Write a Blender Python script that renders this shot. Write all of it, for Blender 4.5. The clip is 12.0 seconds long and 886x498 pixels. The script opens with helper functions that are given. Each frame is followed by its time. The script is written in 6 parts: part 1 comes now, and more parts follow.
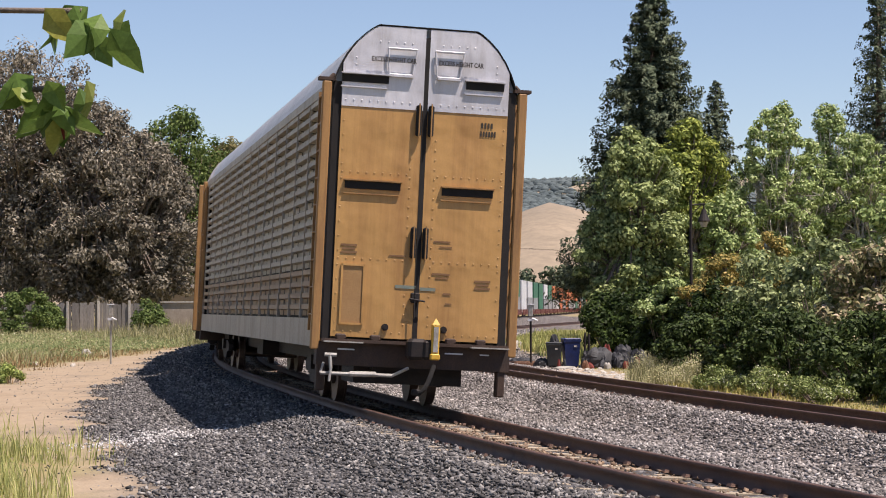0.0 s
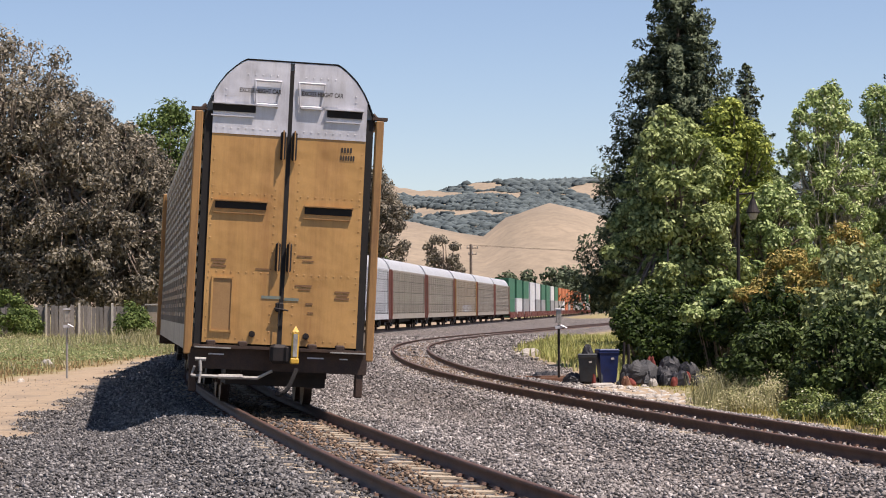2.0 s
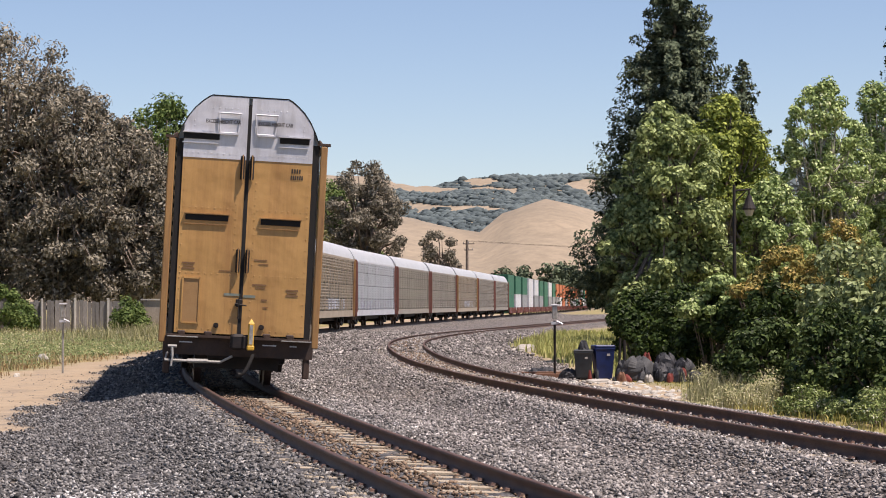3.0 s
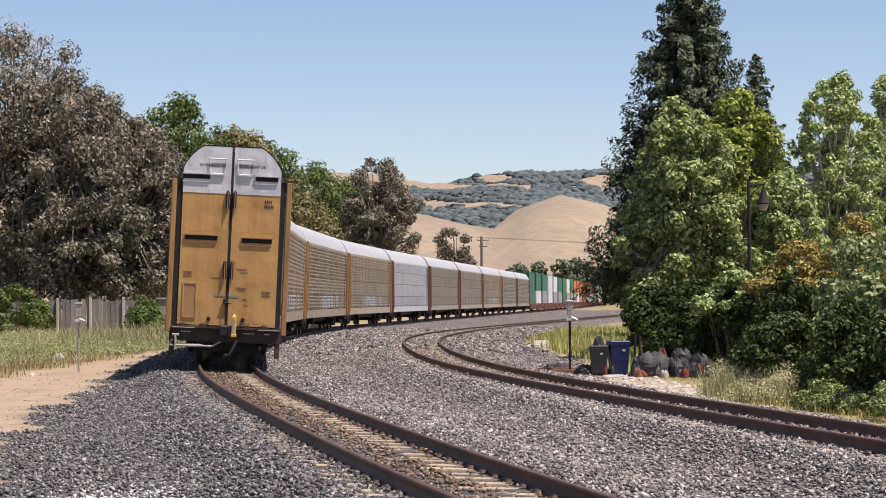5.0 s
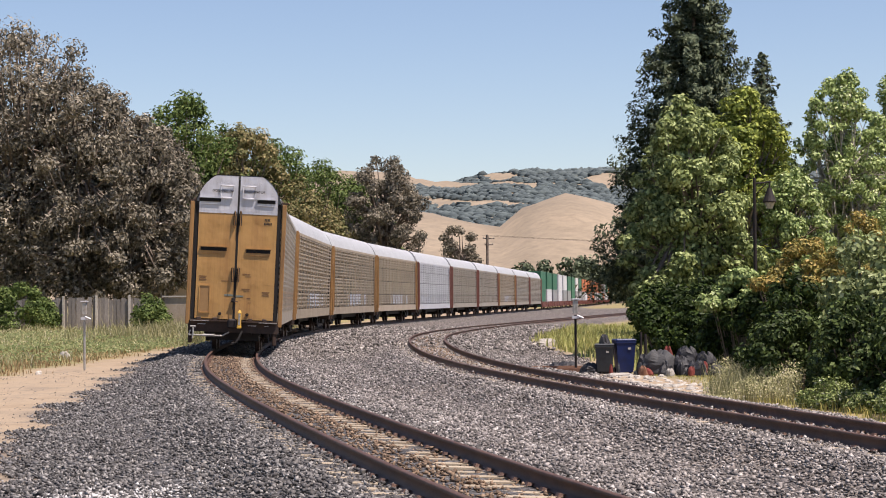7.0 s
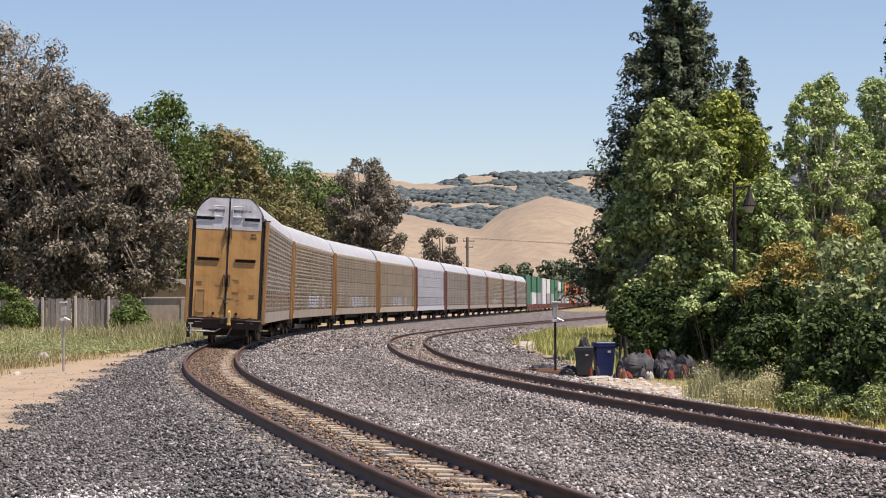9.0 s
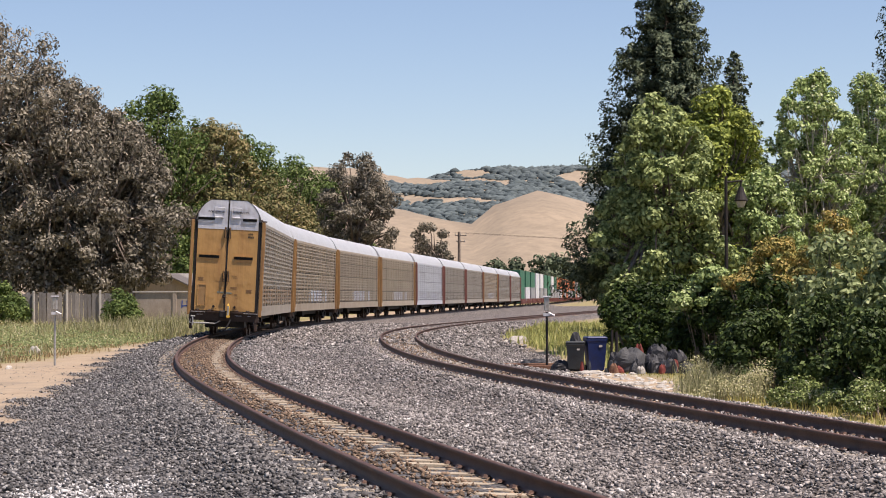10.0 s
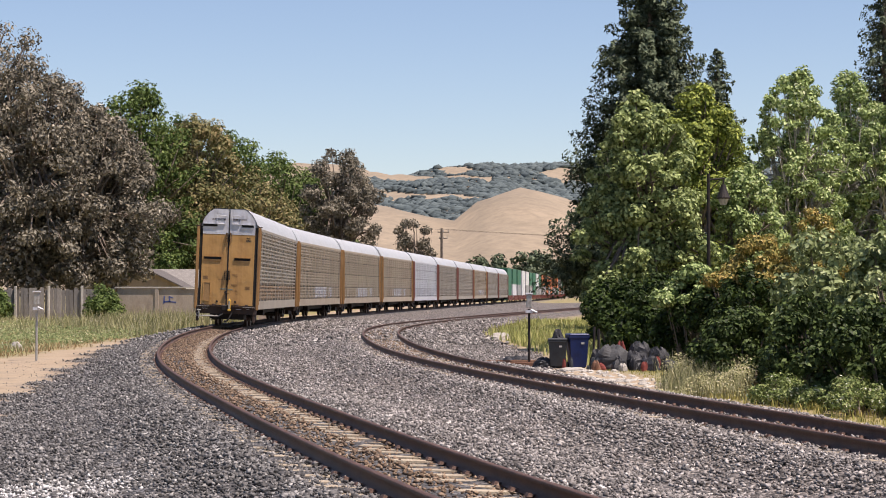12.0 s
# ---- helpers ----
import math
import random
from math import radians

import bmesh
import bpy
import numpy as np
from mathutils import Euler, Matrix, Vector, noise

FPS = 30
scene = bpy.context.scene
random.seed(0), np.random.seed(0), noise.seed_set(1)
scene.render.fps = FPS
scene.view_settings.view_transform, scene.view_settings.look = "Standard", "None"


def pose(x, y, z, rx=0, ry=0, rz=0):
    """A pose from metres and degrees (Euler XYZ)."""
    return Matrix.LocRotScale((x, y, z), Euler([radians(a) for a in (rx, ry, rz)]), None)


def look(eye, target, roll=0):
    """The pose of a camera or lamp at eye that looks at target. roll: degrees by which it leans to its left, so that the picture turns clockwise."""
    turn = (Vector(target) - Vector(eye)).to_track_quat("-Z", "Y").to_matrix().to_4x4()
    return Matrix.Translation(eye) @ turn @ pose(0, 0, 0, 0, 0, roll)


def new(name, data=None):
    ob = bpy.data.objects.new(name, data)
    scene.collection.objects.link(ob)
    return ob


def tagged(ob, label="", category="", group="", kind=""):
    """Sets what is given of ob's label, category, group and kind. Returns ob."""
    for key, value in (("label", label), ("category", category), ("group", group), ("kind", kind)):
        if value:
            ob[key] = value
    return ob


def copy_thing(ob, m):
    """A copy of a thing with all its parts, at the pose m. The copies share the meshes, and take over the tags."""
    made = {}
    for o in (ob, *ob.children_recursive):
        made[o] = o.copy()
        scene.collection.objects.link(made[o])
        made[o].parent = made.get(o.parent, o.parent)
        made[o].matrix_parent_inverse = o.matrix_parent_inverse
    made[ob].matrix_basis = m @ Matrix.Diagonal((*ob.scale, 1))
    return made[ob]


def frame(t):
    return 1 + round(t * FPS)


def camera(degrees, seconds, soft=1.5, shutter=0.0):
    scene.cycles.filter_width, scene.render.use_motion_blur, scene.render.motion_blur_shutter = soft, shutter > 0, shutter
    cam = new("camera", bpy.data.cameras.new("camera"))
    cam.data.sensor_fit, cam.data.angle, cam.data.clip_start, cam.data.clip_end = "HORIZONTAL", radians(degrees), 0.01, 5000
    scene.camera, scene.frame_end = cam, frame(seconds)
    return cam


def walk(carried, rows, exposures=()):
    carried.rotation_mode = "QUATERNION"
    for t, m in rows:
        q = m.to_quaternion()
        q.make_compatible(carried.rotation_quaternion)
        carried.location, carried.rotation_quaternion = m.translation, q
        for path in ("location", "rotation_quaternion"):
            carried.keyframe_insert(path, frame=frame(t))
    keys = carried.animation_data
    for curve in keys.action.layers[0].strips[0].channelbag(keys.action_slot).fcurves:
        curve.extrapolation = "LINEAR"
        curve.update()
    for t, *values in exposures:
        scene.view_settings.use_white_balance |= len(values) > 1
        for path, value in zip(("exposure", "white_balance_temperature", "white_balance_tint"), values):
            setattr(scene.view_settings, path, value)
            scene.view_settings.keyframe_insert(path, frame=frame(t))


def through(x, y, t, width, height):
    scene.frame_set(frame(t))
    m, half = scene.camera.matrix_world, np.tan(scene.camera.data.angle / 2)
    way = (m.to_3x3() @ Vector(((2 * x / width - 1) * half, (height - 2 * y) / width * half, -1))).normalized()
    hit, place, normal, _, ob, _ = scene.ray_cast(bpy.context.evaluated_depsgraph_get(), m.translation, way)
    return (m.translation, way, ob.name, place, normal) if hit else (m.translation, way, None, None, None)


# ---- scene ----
SECONDS = 12.0
cam = camera(24.57, SECONDS, soft=1.0)

# seconds, x, y, z of the eye, then yaw to the right, tilt up and lean in degrees
EYE_ROWS = (
    (0.0, 0.54, -10.11, 1.620, -0.859, 1.646, -0.192),
    (0.5, 0.36, -6.45, 1.660, -1.137, 1.825, -0.183),
    (1.0, 0.21, -3.95, 1.688, -1.190, 1.855, -0.180),
    (1.5, 0.07, -1.34, 1.717, -1.121, 1.757, -0.290),
    (2.0, 0.00, 0.00, 1.732, -0.820, 1.682, -0.234),
    (2.5, 0.00, 0.00, 1.732, -0.682, 1.559, -0.049),
    (4.5, 0.00, 0.00, 1.732, -0.994, 1.565, -0.467),
    (5.0, 0.00, 0.00, 1.732, -1.123, 1.471, -0.486),
    (5.5, 0.00, 0.00, 1.732, -1.244, 1.363, -0.473),
    (6.0, 0.00, 0.00, 1.732, -1.338, 1.293, -0.498),
    (6.5, 0.00, 0.00, 1.732, -1.357, 1.317, -0.524),
    (7.0, 0.00, 0.00, 1.732, -1.284, 1.421, -0.478),
    (9.0, 0.00, 0.00, 1.732, -0.724, 1.485, -0.239),
    (9.5, 0.00, 0.00, 1.732, -0.597, 1.385, -0.261),
    (10.0, 0.00, 0.00, 1.732, -0.490, 1.328, -0.173),
    (10.5, 0.00, 0.00, 1.732, -0.404, 1.307, -0.040),
    (11.0, 0.00, 0.00, 1.732, -0.289, 1.303, -0.020),
    (11.5, 0.00, 0.00, 1.732, -0.150, 1.298, 0.005),
    (12.0, 0.00, 0.00, 1.732, 0.000, 1.232, -0.000),
)
walk(cam, [(t, pose(x, y, z, 90 + tilt, 0, -yaw) @ pose(0, 0, 0, 0, 0, lean))
           for t, x, y, z, yaw, tilt, lean in EYE_ROWS],
     exposures=[(0.0, 0.5, 6850, 20), (SECONDS, 0.5, 6850, 20)])

# ---- light ----
world = bpy.data.worlds.new("sky")
scene.world = world
world.use_nodes = True
wn = world.node_tree.nodes
sky = wn.new("ShaderNodeTexSky")
sky.sky_type = "NISHITA"
sky.sun_disc = False
SUN_FROM = Vector((1.0, -0.5, 0.0)).normalized() * math.cos(radians(66)) + Vector((0, 0, math.sin(radians(66))))
sky.sun_elevation = math.asin(SUN_FROM.z)
sky.sun_rotation = math.atan2(SUN_FROM.x, SUN_FROM.y)
sky.air_density, sky.dust_density, sky.ozone_density = 0.9, 0.25, 3.0
world.node_tree.links.new(sky.outputs[0], wn["Background"].inputs[0])
wn["Background"].inputs[1].default_value = 0.093
sun = new("sun", bpy.data.lights.new("sun", "SUN"))
sun.data.energy, sun.data.angle, sun.data.color = 5.0, radians(0.53), (1.0, 0.95, 0.88)
sun.matrix_world = look(SUN_FROM * 50, (0, 0, 0))


# ---- materials ----
def ramp(nodes, links, fac, stops):
    r = nodes.new("ShaderNodeValToRGB")
    links.new(fac, r.inputs[0])
    while len(r.color_ramp.elements) < len(stops):
        r.color_ramp.elements.new(0.5)
    for e, (p, c) in zip(r.color_ramp.elements, stops):
        e.position, e.color = p, (*c, 1)
    return r.outputs[0]


def tex_noise(nodes, links, coord, scale, detail=4.0, rough=0.6, stretch=(1, 1, 1)):
    m = nodes.new("ShaderNodeMapping")
    m.inputs["Scale"].default_value = stretch
    links.new(coord, m.inputs[0])
    n = nodes.new("ShaderNodeTexNoise")
    n.inputs["Scale"].default_value, n.inputs["Detail"].default_value, n.inputs["Roughness"].default_value = scale, detail, rough
    links.new(m.outputs[0], n.inputs[0])
    return n.outputs[0]


def mix(nodes, links, fac, a, b, mode="MIX"):
    m = nodes.new("ShaderNodeMix")
    m.data_type, m.blend_type = "RGBA", mode
    for sock, v in ((m.inputs[0], fac), (m.inputs[6], a), (m.inputs[7], b)):
        if isinstance(v, bpy.types.NodeSocket):
            links.new(v, sock)
        elif isinstance(v, (int, float)):
            sock.default_value = v
        else:
            sock.default_value = (*v, 1)
    return m.outputs[2]


def surface(name, a, b, dirt=None, scale=3.0, fine=40.0, rough=0.7, metal=0.0, bump=0.2, stretch=(1, 1, 1), dirt_amount=0.5, vary=0.0, coords="Object", grit=1.0, dent=0.0):
    """Two tones by coarse noise, stains of a third tone by a stretched noise, grain by a fine one."""
    mat = bpy.data.materials.new(name)
    mat.use_nodes = True
    nodes, links = mat.node_tree.nodes, mat.node_tree.links
    bsdf = nodes["Principled BSDF"]
    c = nodes.new("ShaderNodeTexCoord").outputs[coords]
    big = tex_noise(nodes, links, c, scale)
    grain = tex_noise(nodes, links, c, fine, 6.0, 0.7)
    col = ramp(nodes, links, big, [(0.3, a), (0.7, b)])
    if dirt:
        st = tex_noise(nodes, links, c, scale * 1.7, 8.0, 0.7, stretch)
        f = ramp(nodes, links, st, [(0.62 - 0.3 * dirt_amount, (0, 0, 0)), (0.78, (1, 1, 1))])
        col = mix(nodes, links, f, col, dirt)
    g = ramp(nodes, links, grain, [(0.25, (1 - 0.28 * grit,) * 3), (0.75, (1 + 0.2 * grit,) * 3)])
    col = mix(nodes, links, 1.0, col, g, "MULTIPLY")
    if vary:
        info = nodes.new("ShaderNodeObjectInfo")
        v = ramp(nodes, links, info.outputs["Random"], [(0, (1 - vary,) * 3), (1, (1 + vary,) * 3)])
        col = mix(nodes, links, 1.0, col, v, "MULTIPLY")
    links.new(col, bsdf.inputs["Base Color"])
    bsdf.inputs["Roughness"].default_value, bsdf.inputs["Metallic"].default_value = rough, metal
    if bump:
        bp = nodes.new("ShaderNodeBump")
        bp.inputs["Strength"].default_value, bp.inputs["Distance"].default_value = bump, 0.02
        links.new(grain, bp.inputs["Height"])
        links.new(bp.outputs[0], bsdf.inputs["Normal"])
        if dent:
            b2 = nodes.new("ShaderNodeBump")
            b2.inputs["Strength"].default_value, b2.inputs["Distance"].default_value = dent, 0.08
            links.new(tex_noise(nodes, links, c, 1.6, 2.0, 0.5), b2.inputs["Height"])
            links.new(b2.outputs[0], bp.inputs["Normal"])
    return mat


def pieces_mat(name, stops, rough=0.9, through=0.0, patch=0.0, patch_scale=0.5):
    """Loose pieces: each island takes its own tone; leaves let light through."""
    mat = bpy.data.materials.new(name)
    mat.use_nodes = True
    nodes, links = mat.node_tree.nodes, mat.node_tree.links
    bsdf = nodes["Principled BSDF"]
    geo = nodes.new("ShaderNodeNewGeometry")
    fac = geo.outputs["Random Per Island"]
    c = nodes.new("ShaderNodeTexCoord").outputs["Object"]
    if patch:
        n = tex_noise(nodes, links, c, patch_scale, 3.0)
        m = nodes.new("ShaderNodeMath")
        m.operation = "MULTIPLY_ADD"
        links.new(n, m.inputs[0])
        m.inputs[1].default_value = patch
        k = nodes.new("ShaderNodeMath")
        k.operation = "MULTIPLY_ADD"
        links.new(fac, k.inputs[0])
        k.inputs[1].default_value, k.inputs[2].default_value = 1 - 0.5 * patch, -0.25 * patch
        links.new(k.outputs[0], m.inputs[2])
        fac = m.outputs[0]
    col = ramp(nodes, links, fac, stops)
    grain = tex_noise(nodes, links, c, 60.0, 4.0)
    g = ramp(nodes, links, grain, [(0.3, (0.8, 0.8, 0.8)), (0.7, (1.15, 1.15, 1.15))])
    col = mix(nodes, links, 1.0, col, g, "MULTIPLY")
    links.new(col, bsdf.inputs["Base Color"])
    bsdf.inputs["Roughness"].default_value = rough
    if through:
        bsdf.inputs["Specular IOR Level"].default_value = 0.12
        tr = nodes.new("ShaderNodeBsdfTranslucent")
        links.new(col, tr.inputs[0])
        ms = nodes.new("ShaderNodeMixShader")
        ms.inputs[0].default_value = 0.6 * through
        links.new(bsdf.outputs[0], ms.inputs[1])
        links.new(tr.outputs[0], ms.inputs[2])
        links.new(ms.outputs[0], nodes["Material Output"].inputs[0])
    return mat


M_RAIL = surface("rail_steel", (0.086, 0.046, 0.033), (0.134, 0.071, 0.048), (0.048, 0.028, 0.025), 1.5, 60, 0.65, 0.3, 0.3)
M_TIE = surface("tie_concrete", (0.325, 0.260, 0.182), (0.402, 0.340, 0.250), (0.194, 0.142, 0.096), 2.0, 50, 0.9, 0, 0.4, vary=0.15)
M_AMBER = surface("amber_paint", (0.458, 0.252, 0.078), (0.495, 0.276, 0.092), (0.302, 0.147, 0.046), 0.9, 25, 0.45, 0, 0.06, (2.5, 2.5, 0.18), 0.6, grit=0.25, dent=0.5)
M_AMBER_OLD = surface("weathered_amber_paint", (0.322, 0.169, 0.057), (0.386, 0.208, 0.068), (0.138, 0.065, 0.028), 1.5, 30, 0.6, 0, 0.1, (2, 2, 0.3), 0.7, grit=0.4)
M_RED = surface("oxide_red_paint", (0.176, 0.053, 0.040), (0.229, 0.079, 0.053), (0.106, 0.044, 0.035), 1.5, 30, 0.6, 0, 0.1, (2, 2, 0.3), 0.6)
M_WHITE_TOP = surface("silver_white_paint", (0.528, 0.528, 0.563), (0.598, 0.598, 0.625), (0.387, 0.370, 0.370), 1.2, 30, 0.45, 0.1, 0.06, (2, 2, 0.3), 0.6, grit=0.25, dent=0.5)
M_PANEL = surface("galvanised_panel", (0.297, 0.261, 0.217), (0.387, 0.344, 0.286), (0.202, 0.151, 0.106), 0.8, 25, 0.55, 0.1, 0.1, (1.5, 1.5, 0.2), 0.5, vary=0.12)
M_PANEL_TAN = surface("tan_dusted_panel", (0.312, 0.255, 0.187), (0.402, 0.330, 0.249), (0.216, 0.151, 0.099), 0.8, 25, 0.55, 0.05, 0.1, (1.5, 1.5, 0.2), 0.5, vary=0.12)
M_PANEL_RUST = surface("rust_stained_panel", (0.300, 0.205, 0.125), (0.380, 0.280, 0.190), (0.190, 0.100, 0.055), 0.8, 25, 0.6, 0.05, 0.1, (1.5, 1.5, 0.2), 0.7, vary=0.12)
M_PANEL_WHITE = surface("white_panel", (0.484, 0.493, 0.528), (0.581, 0.590, 0.616), (0.370, 0.352, 0.370), 0.8, 25, 0.5, 0.1, 0.1, (1.5, 1.5, 0.2), 0.5, vary=0.1)
M_ROOF = surface("galvanised_roof", (0.491, 0.491, 0.491), (0.586, 0.586, 0.578), (0.396, 0.380, 0.356), 0.8, 25, 0.45, 0.2, 0.1, (1, 1, 1), 0.4)
M_SEAL = surface("black_rubber", (0.011, 0.010, 0.010), (0.019, 0.016, 0.014), None, 3, 40, 0.95)
# M_UNDER and M_BLACK: grime and soot, deepened further for the shade under cars
M_UNDER = surface("grimy_underframe", (0.049, 0.026, 0.016), (0.074, 0.040, 0.024), (0.020, 0.014, 0.012), 2, 40, 0.75, 0, 0.3, (1, 1, 0.5), 0.8)
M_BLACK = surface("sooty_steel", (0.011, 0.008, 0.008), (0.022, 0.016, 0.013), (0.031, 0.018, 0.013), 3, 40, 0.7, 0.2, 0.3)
M_WHEEL = surface("wheel_steel", (0.088, 0.053, 0.040), (0.123, 0.079, 0.062), (0.044, 0.026, 0.018), 3, 40, 0.5, 0.5, 0.2)
M_YELLOW = surface("bright_yellow_paint", (0.660, 0.370, 0.035), (0.704, 0.422, 0.053), (0.440, 0.220, 0.026), 8, 50, 0.5)
M_GREY = surface("dull_grey_metal", (0.352, 0.334, 0.299), (0.458, 0.440, 0.405), (0.220, 0.176, 0.141), 4, 50, 0.55, 0.3)
M_INK = surface("stencil_ink", (0.026, 0.022, 0.018), (0.044, 0.035, 0.026), None, 5, 50, 0.8, bump=0)
M_FADED = surface("faded_stencil", (0.176, 0.088, 0.040), (0.229, 0.123, 0.053), None, 5, 50, 0.8, bump=0)
M_TEAL = surface("teal_spray", (0.141, 0.194, 0.176), (0.211, 0.211, 0.150), None, 9, 50, 0.7, bump=0)


# ---- geometry tools ----
class Solid:
    """Gathers boxes, bars and sweeps into one mesh."""

    def __init__(self):
        self.v, self.f = [], []

    def add(self, verts, faces):
        n = len(self.v)
        self.v += [tuple(p) for p in verts]
        self.f += [tuple(i + n for i in f) for f in faces]
        return self

    def box(self, x, y, z, sx, sy, sz, m=None):
        c = [Vector((x + a * sx / 2, y + b * sy / 2, z + d * sz / 2)) for a in (-1, 1) for b in (-1, 1) for d in (-1, 1)]
        if m:
            c = [m @ p for p in c]
        return self.add(c, [(0, 1, 3, 2), (4, 6, 7, 5), (0, 4, 5, 1), (2, 3, 7, 6), (0, 2, 6, 4), (1, 5, 7, 3)])

    def chamfered(self, x, y, z, sx, sy, sz, b):
        """A box with its edges cut, standing on the xy plane's middle."""
        hx, hy = sx / 2, sy / 2
        ring = [(hx - b, -hy), (hx, -hy + b), (hx, hy - b), (hx - b, hy), (-hx + b, hy), (-hx, hy - b), (-hx, -hy + b), (-hx + b, -hy)]
        v, f = [], []
        for zz, k in ((-sz / 2, 1 - b / max(hx, hy)), (-sz / 2 + b, 1), (sz / 2 - b, 1), (sz / 2, 1 - b / max(hx, hy))):
            v += [(x + px * k, y + py * k, z + zz) for px, py in ring]
        for r in range(3):
            f += [(r * 8 + i, r * 8 + (i + 1) % 8, r * 8 + 8 + (i + 1) % 8, r * 8 + 8 + i) for i in range(8)]
        f += [tuple(range(7, -1, -1)), tuple(range(24, 32))]
        return self.add(v, f)

    def bar(self, p, q, r, n=8, r2=None):
        p, q = Vector(p), Vector(q)
        w = (q - p).normalized()
        u = w.orthogonal().normalized()
        t = w.cross(u)
        v = []
        for c, k in ((p, r), (q, r if r2 is None else r2)):
            v += [c + (u * math.cos(a) + t * math.sin(a)) * k for a in (2 * math.pi * i / n for i in range(n))]
        f = [(i, (i + 1) % n, n + (i + 1) % n, n + i) for i in range(n)] + [tuple(range(n - 1, -1, -1)), tuple(range(n, 2 * n))]
        return self.add(v, f)

    def prism(self, ring, x0, x1):
        """A profile in y and z drawn along x."""
        n = len(ring)
        v = [(x, y, z) for x in (x0, x1) for y, z in ring]
        f = [(i, (i + 1) % n, n + (i + 1) % n, n + i) for i in range(n)] + [tuple(range(n - 1, -1, -1)), tuple(range(n, 2 * n))]
        return self.add(v, f)

    def mesh(self, name):
        me = bpy.data.meshes.new(name)
        me.from_pydata(self.v, [], self.f)
        bm = bmesh.new()
        bm.from_mesh(me)
        bmesh.ops.recalc_face_normals(bm, faces=bm.faces)
        bm.to_mesh(me)
        bm.free()
        return me


def part(name, shape, material, parent=None, label="", smooth=False):
    me = shape.mesh(name) if isinstance(shape, Solid) else shape
    if not me.materials:
        me.materials.append(material)
    if smooth:
        me.polygons.foreach_set("use_smooth", [True] * len(me.polygons))
    ob = new(name, me)
    ob.parent = parent
    if label:
        tagged(ob, label)
    return ob


def array_mesh(name, verts, faces):
    """A mesh from arrays; every face has the same count of corners."""
    verts, faces = np.asarray(verts, dtype=np.float32), np.asarray(faces, dtype=np.int32)
    me = bpy.data.meshes.new(name)
    k = faces.shape[1]
    me.vertices.add(len(verts))
    me.vertices.foreach_set("co", verts.ravel())
    me.loops.add(faces.size)
    me.loops.foreach_set("vertex_index", faces.ravel())
    me.polygons.add(len(faces))
    me.polygons.foreach_set("loop_start", np.arange(0, faces.size, k, dtype=np.int32))
    me.update(calc_edges=True)
    return me


# ---- the two tracks in plan ----
STEP = 0.5


class Track:
    """A centre line from its curvature along the way, in 1/m."""

    def __init__(self, x, y, heading, knots, bends, s0, s1):
        s = np.arange(0, s1, STEP)
        a = heading + np.cumsum(np.interp(s, knots, bends)) * STEP
        xs, ys = x + np.cumsum(np.cos(a)) * STEP, y + np.cumsum(np.sin(a)) * STEP
        b = np.arange(s0, 0, STEP)[::-1]
        ab = heading - np.cumsum(np.full(len(b), -0.003)) * STEP
        xb, yb = xs[0] - np.cumsum(np.cos(ab)) * STEP, ys[0] - np.cumsum(np.sin(ab)) * STEP
        self.s = np.concatenate([b[::-1], s])
        self.x, self.y, self.a = np.concatenate([xb[::-1], xs]), np.concatenate([yb[::-1], ys]), np.concatenate([ab[::-1], a])

    def at(self, s):
        return np.interp(s, self.s, self.x), np.interp(s, self.s, self.y), np.interp(s, self.s, self.a)

    def cant(self, s):
        """How far the outer rail stands above the inner one."""
        return 0.077 * np.clip((150 - s) / 60, 0, 1)

    def side(self, s, off):
        x, y, a = self.at(s)
        return x - np.sin(a) * off, y + np.cos(a) * off

    def nearest(self, px, py):
        """Signed distance to the left of the centre line, and the way along it, for arrays of points."""
        k = slice(None, None, 4)
        best = np.full(px.shape, 1e9)
        idx = np.zeros(px.shape, int)
        xs, ys = self.x[k], self.y[k]
        for i in range(len(xs)):
            d = (px - xs[i]) ** 2 + (py - ys[i]) ** 2
            m = d < best
            best[m], idx[m] = d[m], i
        ax = self.a[k][idx]
        dx, dy = px - xs[idx], py - ys[idx]
        return -dx * np.sin(ax) + dy * np.cos(ax), self.s[k][idx] + dx * np.cos(ax) + dy * np.sin(ax)


KNOTS = (0, 20, 40, 60, 80, 110, 150, 200, 270, 350, 420, 1000)
MAIN = Track(2.107, 11.162, 1.8403, KNOTS, [k / 100 for k in (-0.539, -0.067, -0.407, -0.198, -0.258, -0.228, -0.065, 0.005, -0.004, 0.001, 0.004, 0.005)], -45, 1000)
SIDE = Track(12.506, -5.101, 1.8519, KNOTS, [k / 100 for k in (-0.272, -0.249, -0.095, -0.489, -0.206, -0.463, -0.067, -0.01, -0.01, 0, 0, 0)], -35, 420)

# ---- ground ----
GRAVEL_LEFT = ((-30, 0.5), (0, -1.6), (13, -3.3), (30, -7.2), (52, -9.7), (70, -12.0), (95, -13.8), (150, -12.5), (400, 8))
GRASS_LEFT = ((-30, -2.5), (0, -3.2), (12, -4.0), (18, -4.9), (23, -7.5), (30, -10.5), (40, -12.0), (58, -13.9), (86, -14.0), (120, -15.0), (400, -5))
BASE = -0.32


def line_x(line, y):
    return np.interp(y, [p[0] for p in line], [p[1] for p in line])


def lumps(x, y, k):
    return (np.sin(x * 1.3 * k + 1.7 * np.sin(y * 0.7 * k)) + np.sin(y * 1.1 * k + 2.1 * np.sin(x * 0.9 * k + 1)) + np.sin((x + y) * 2.3 * k)) / 3


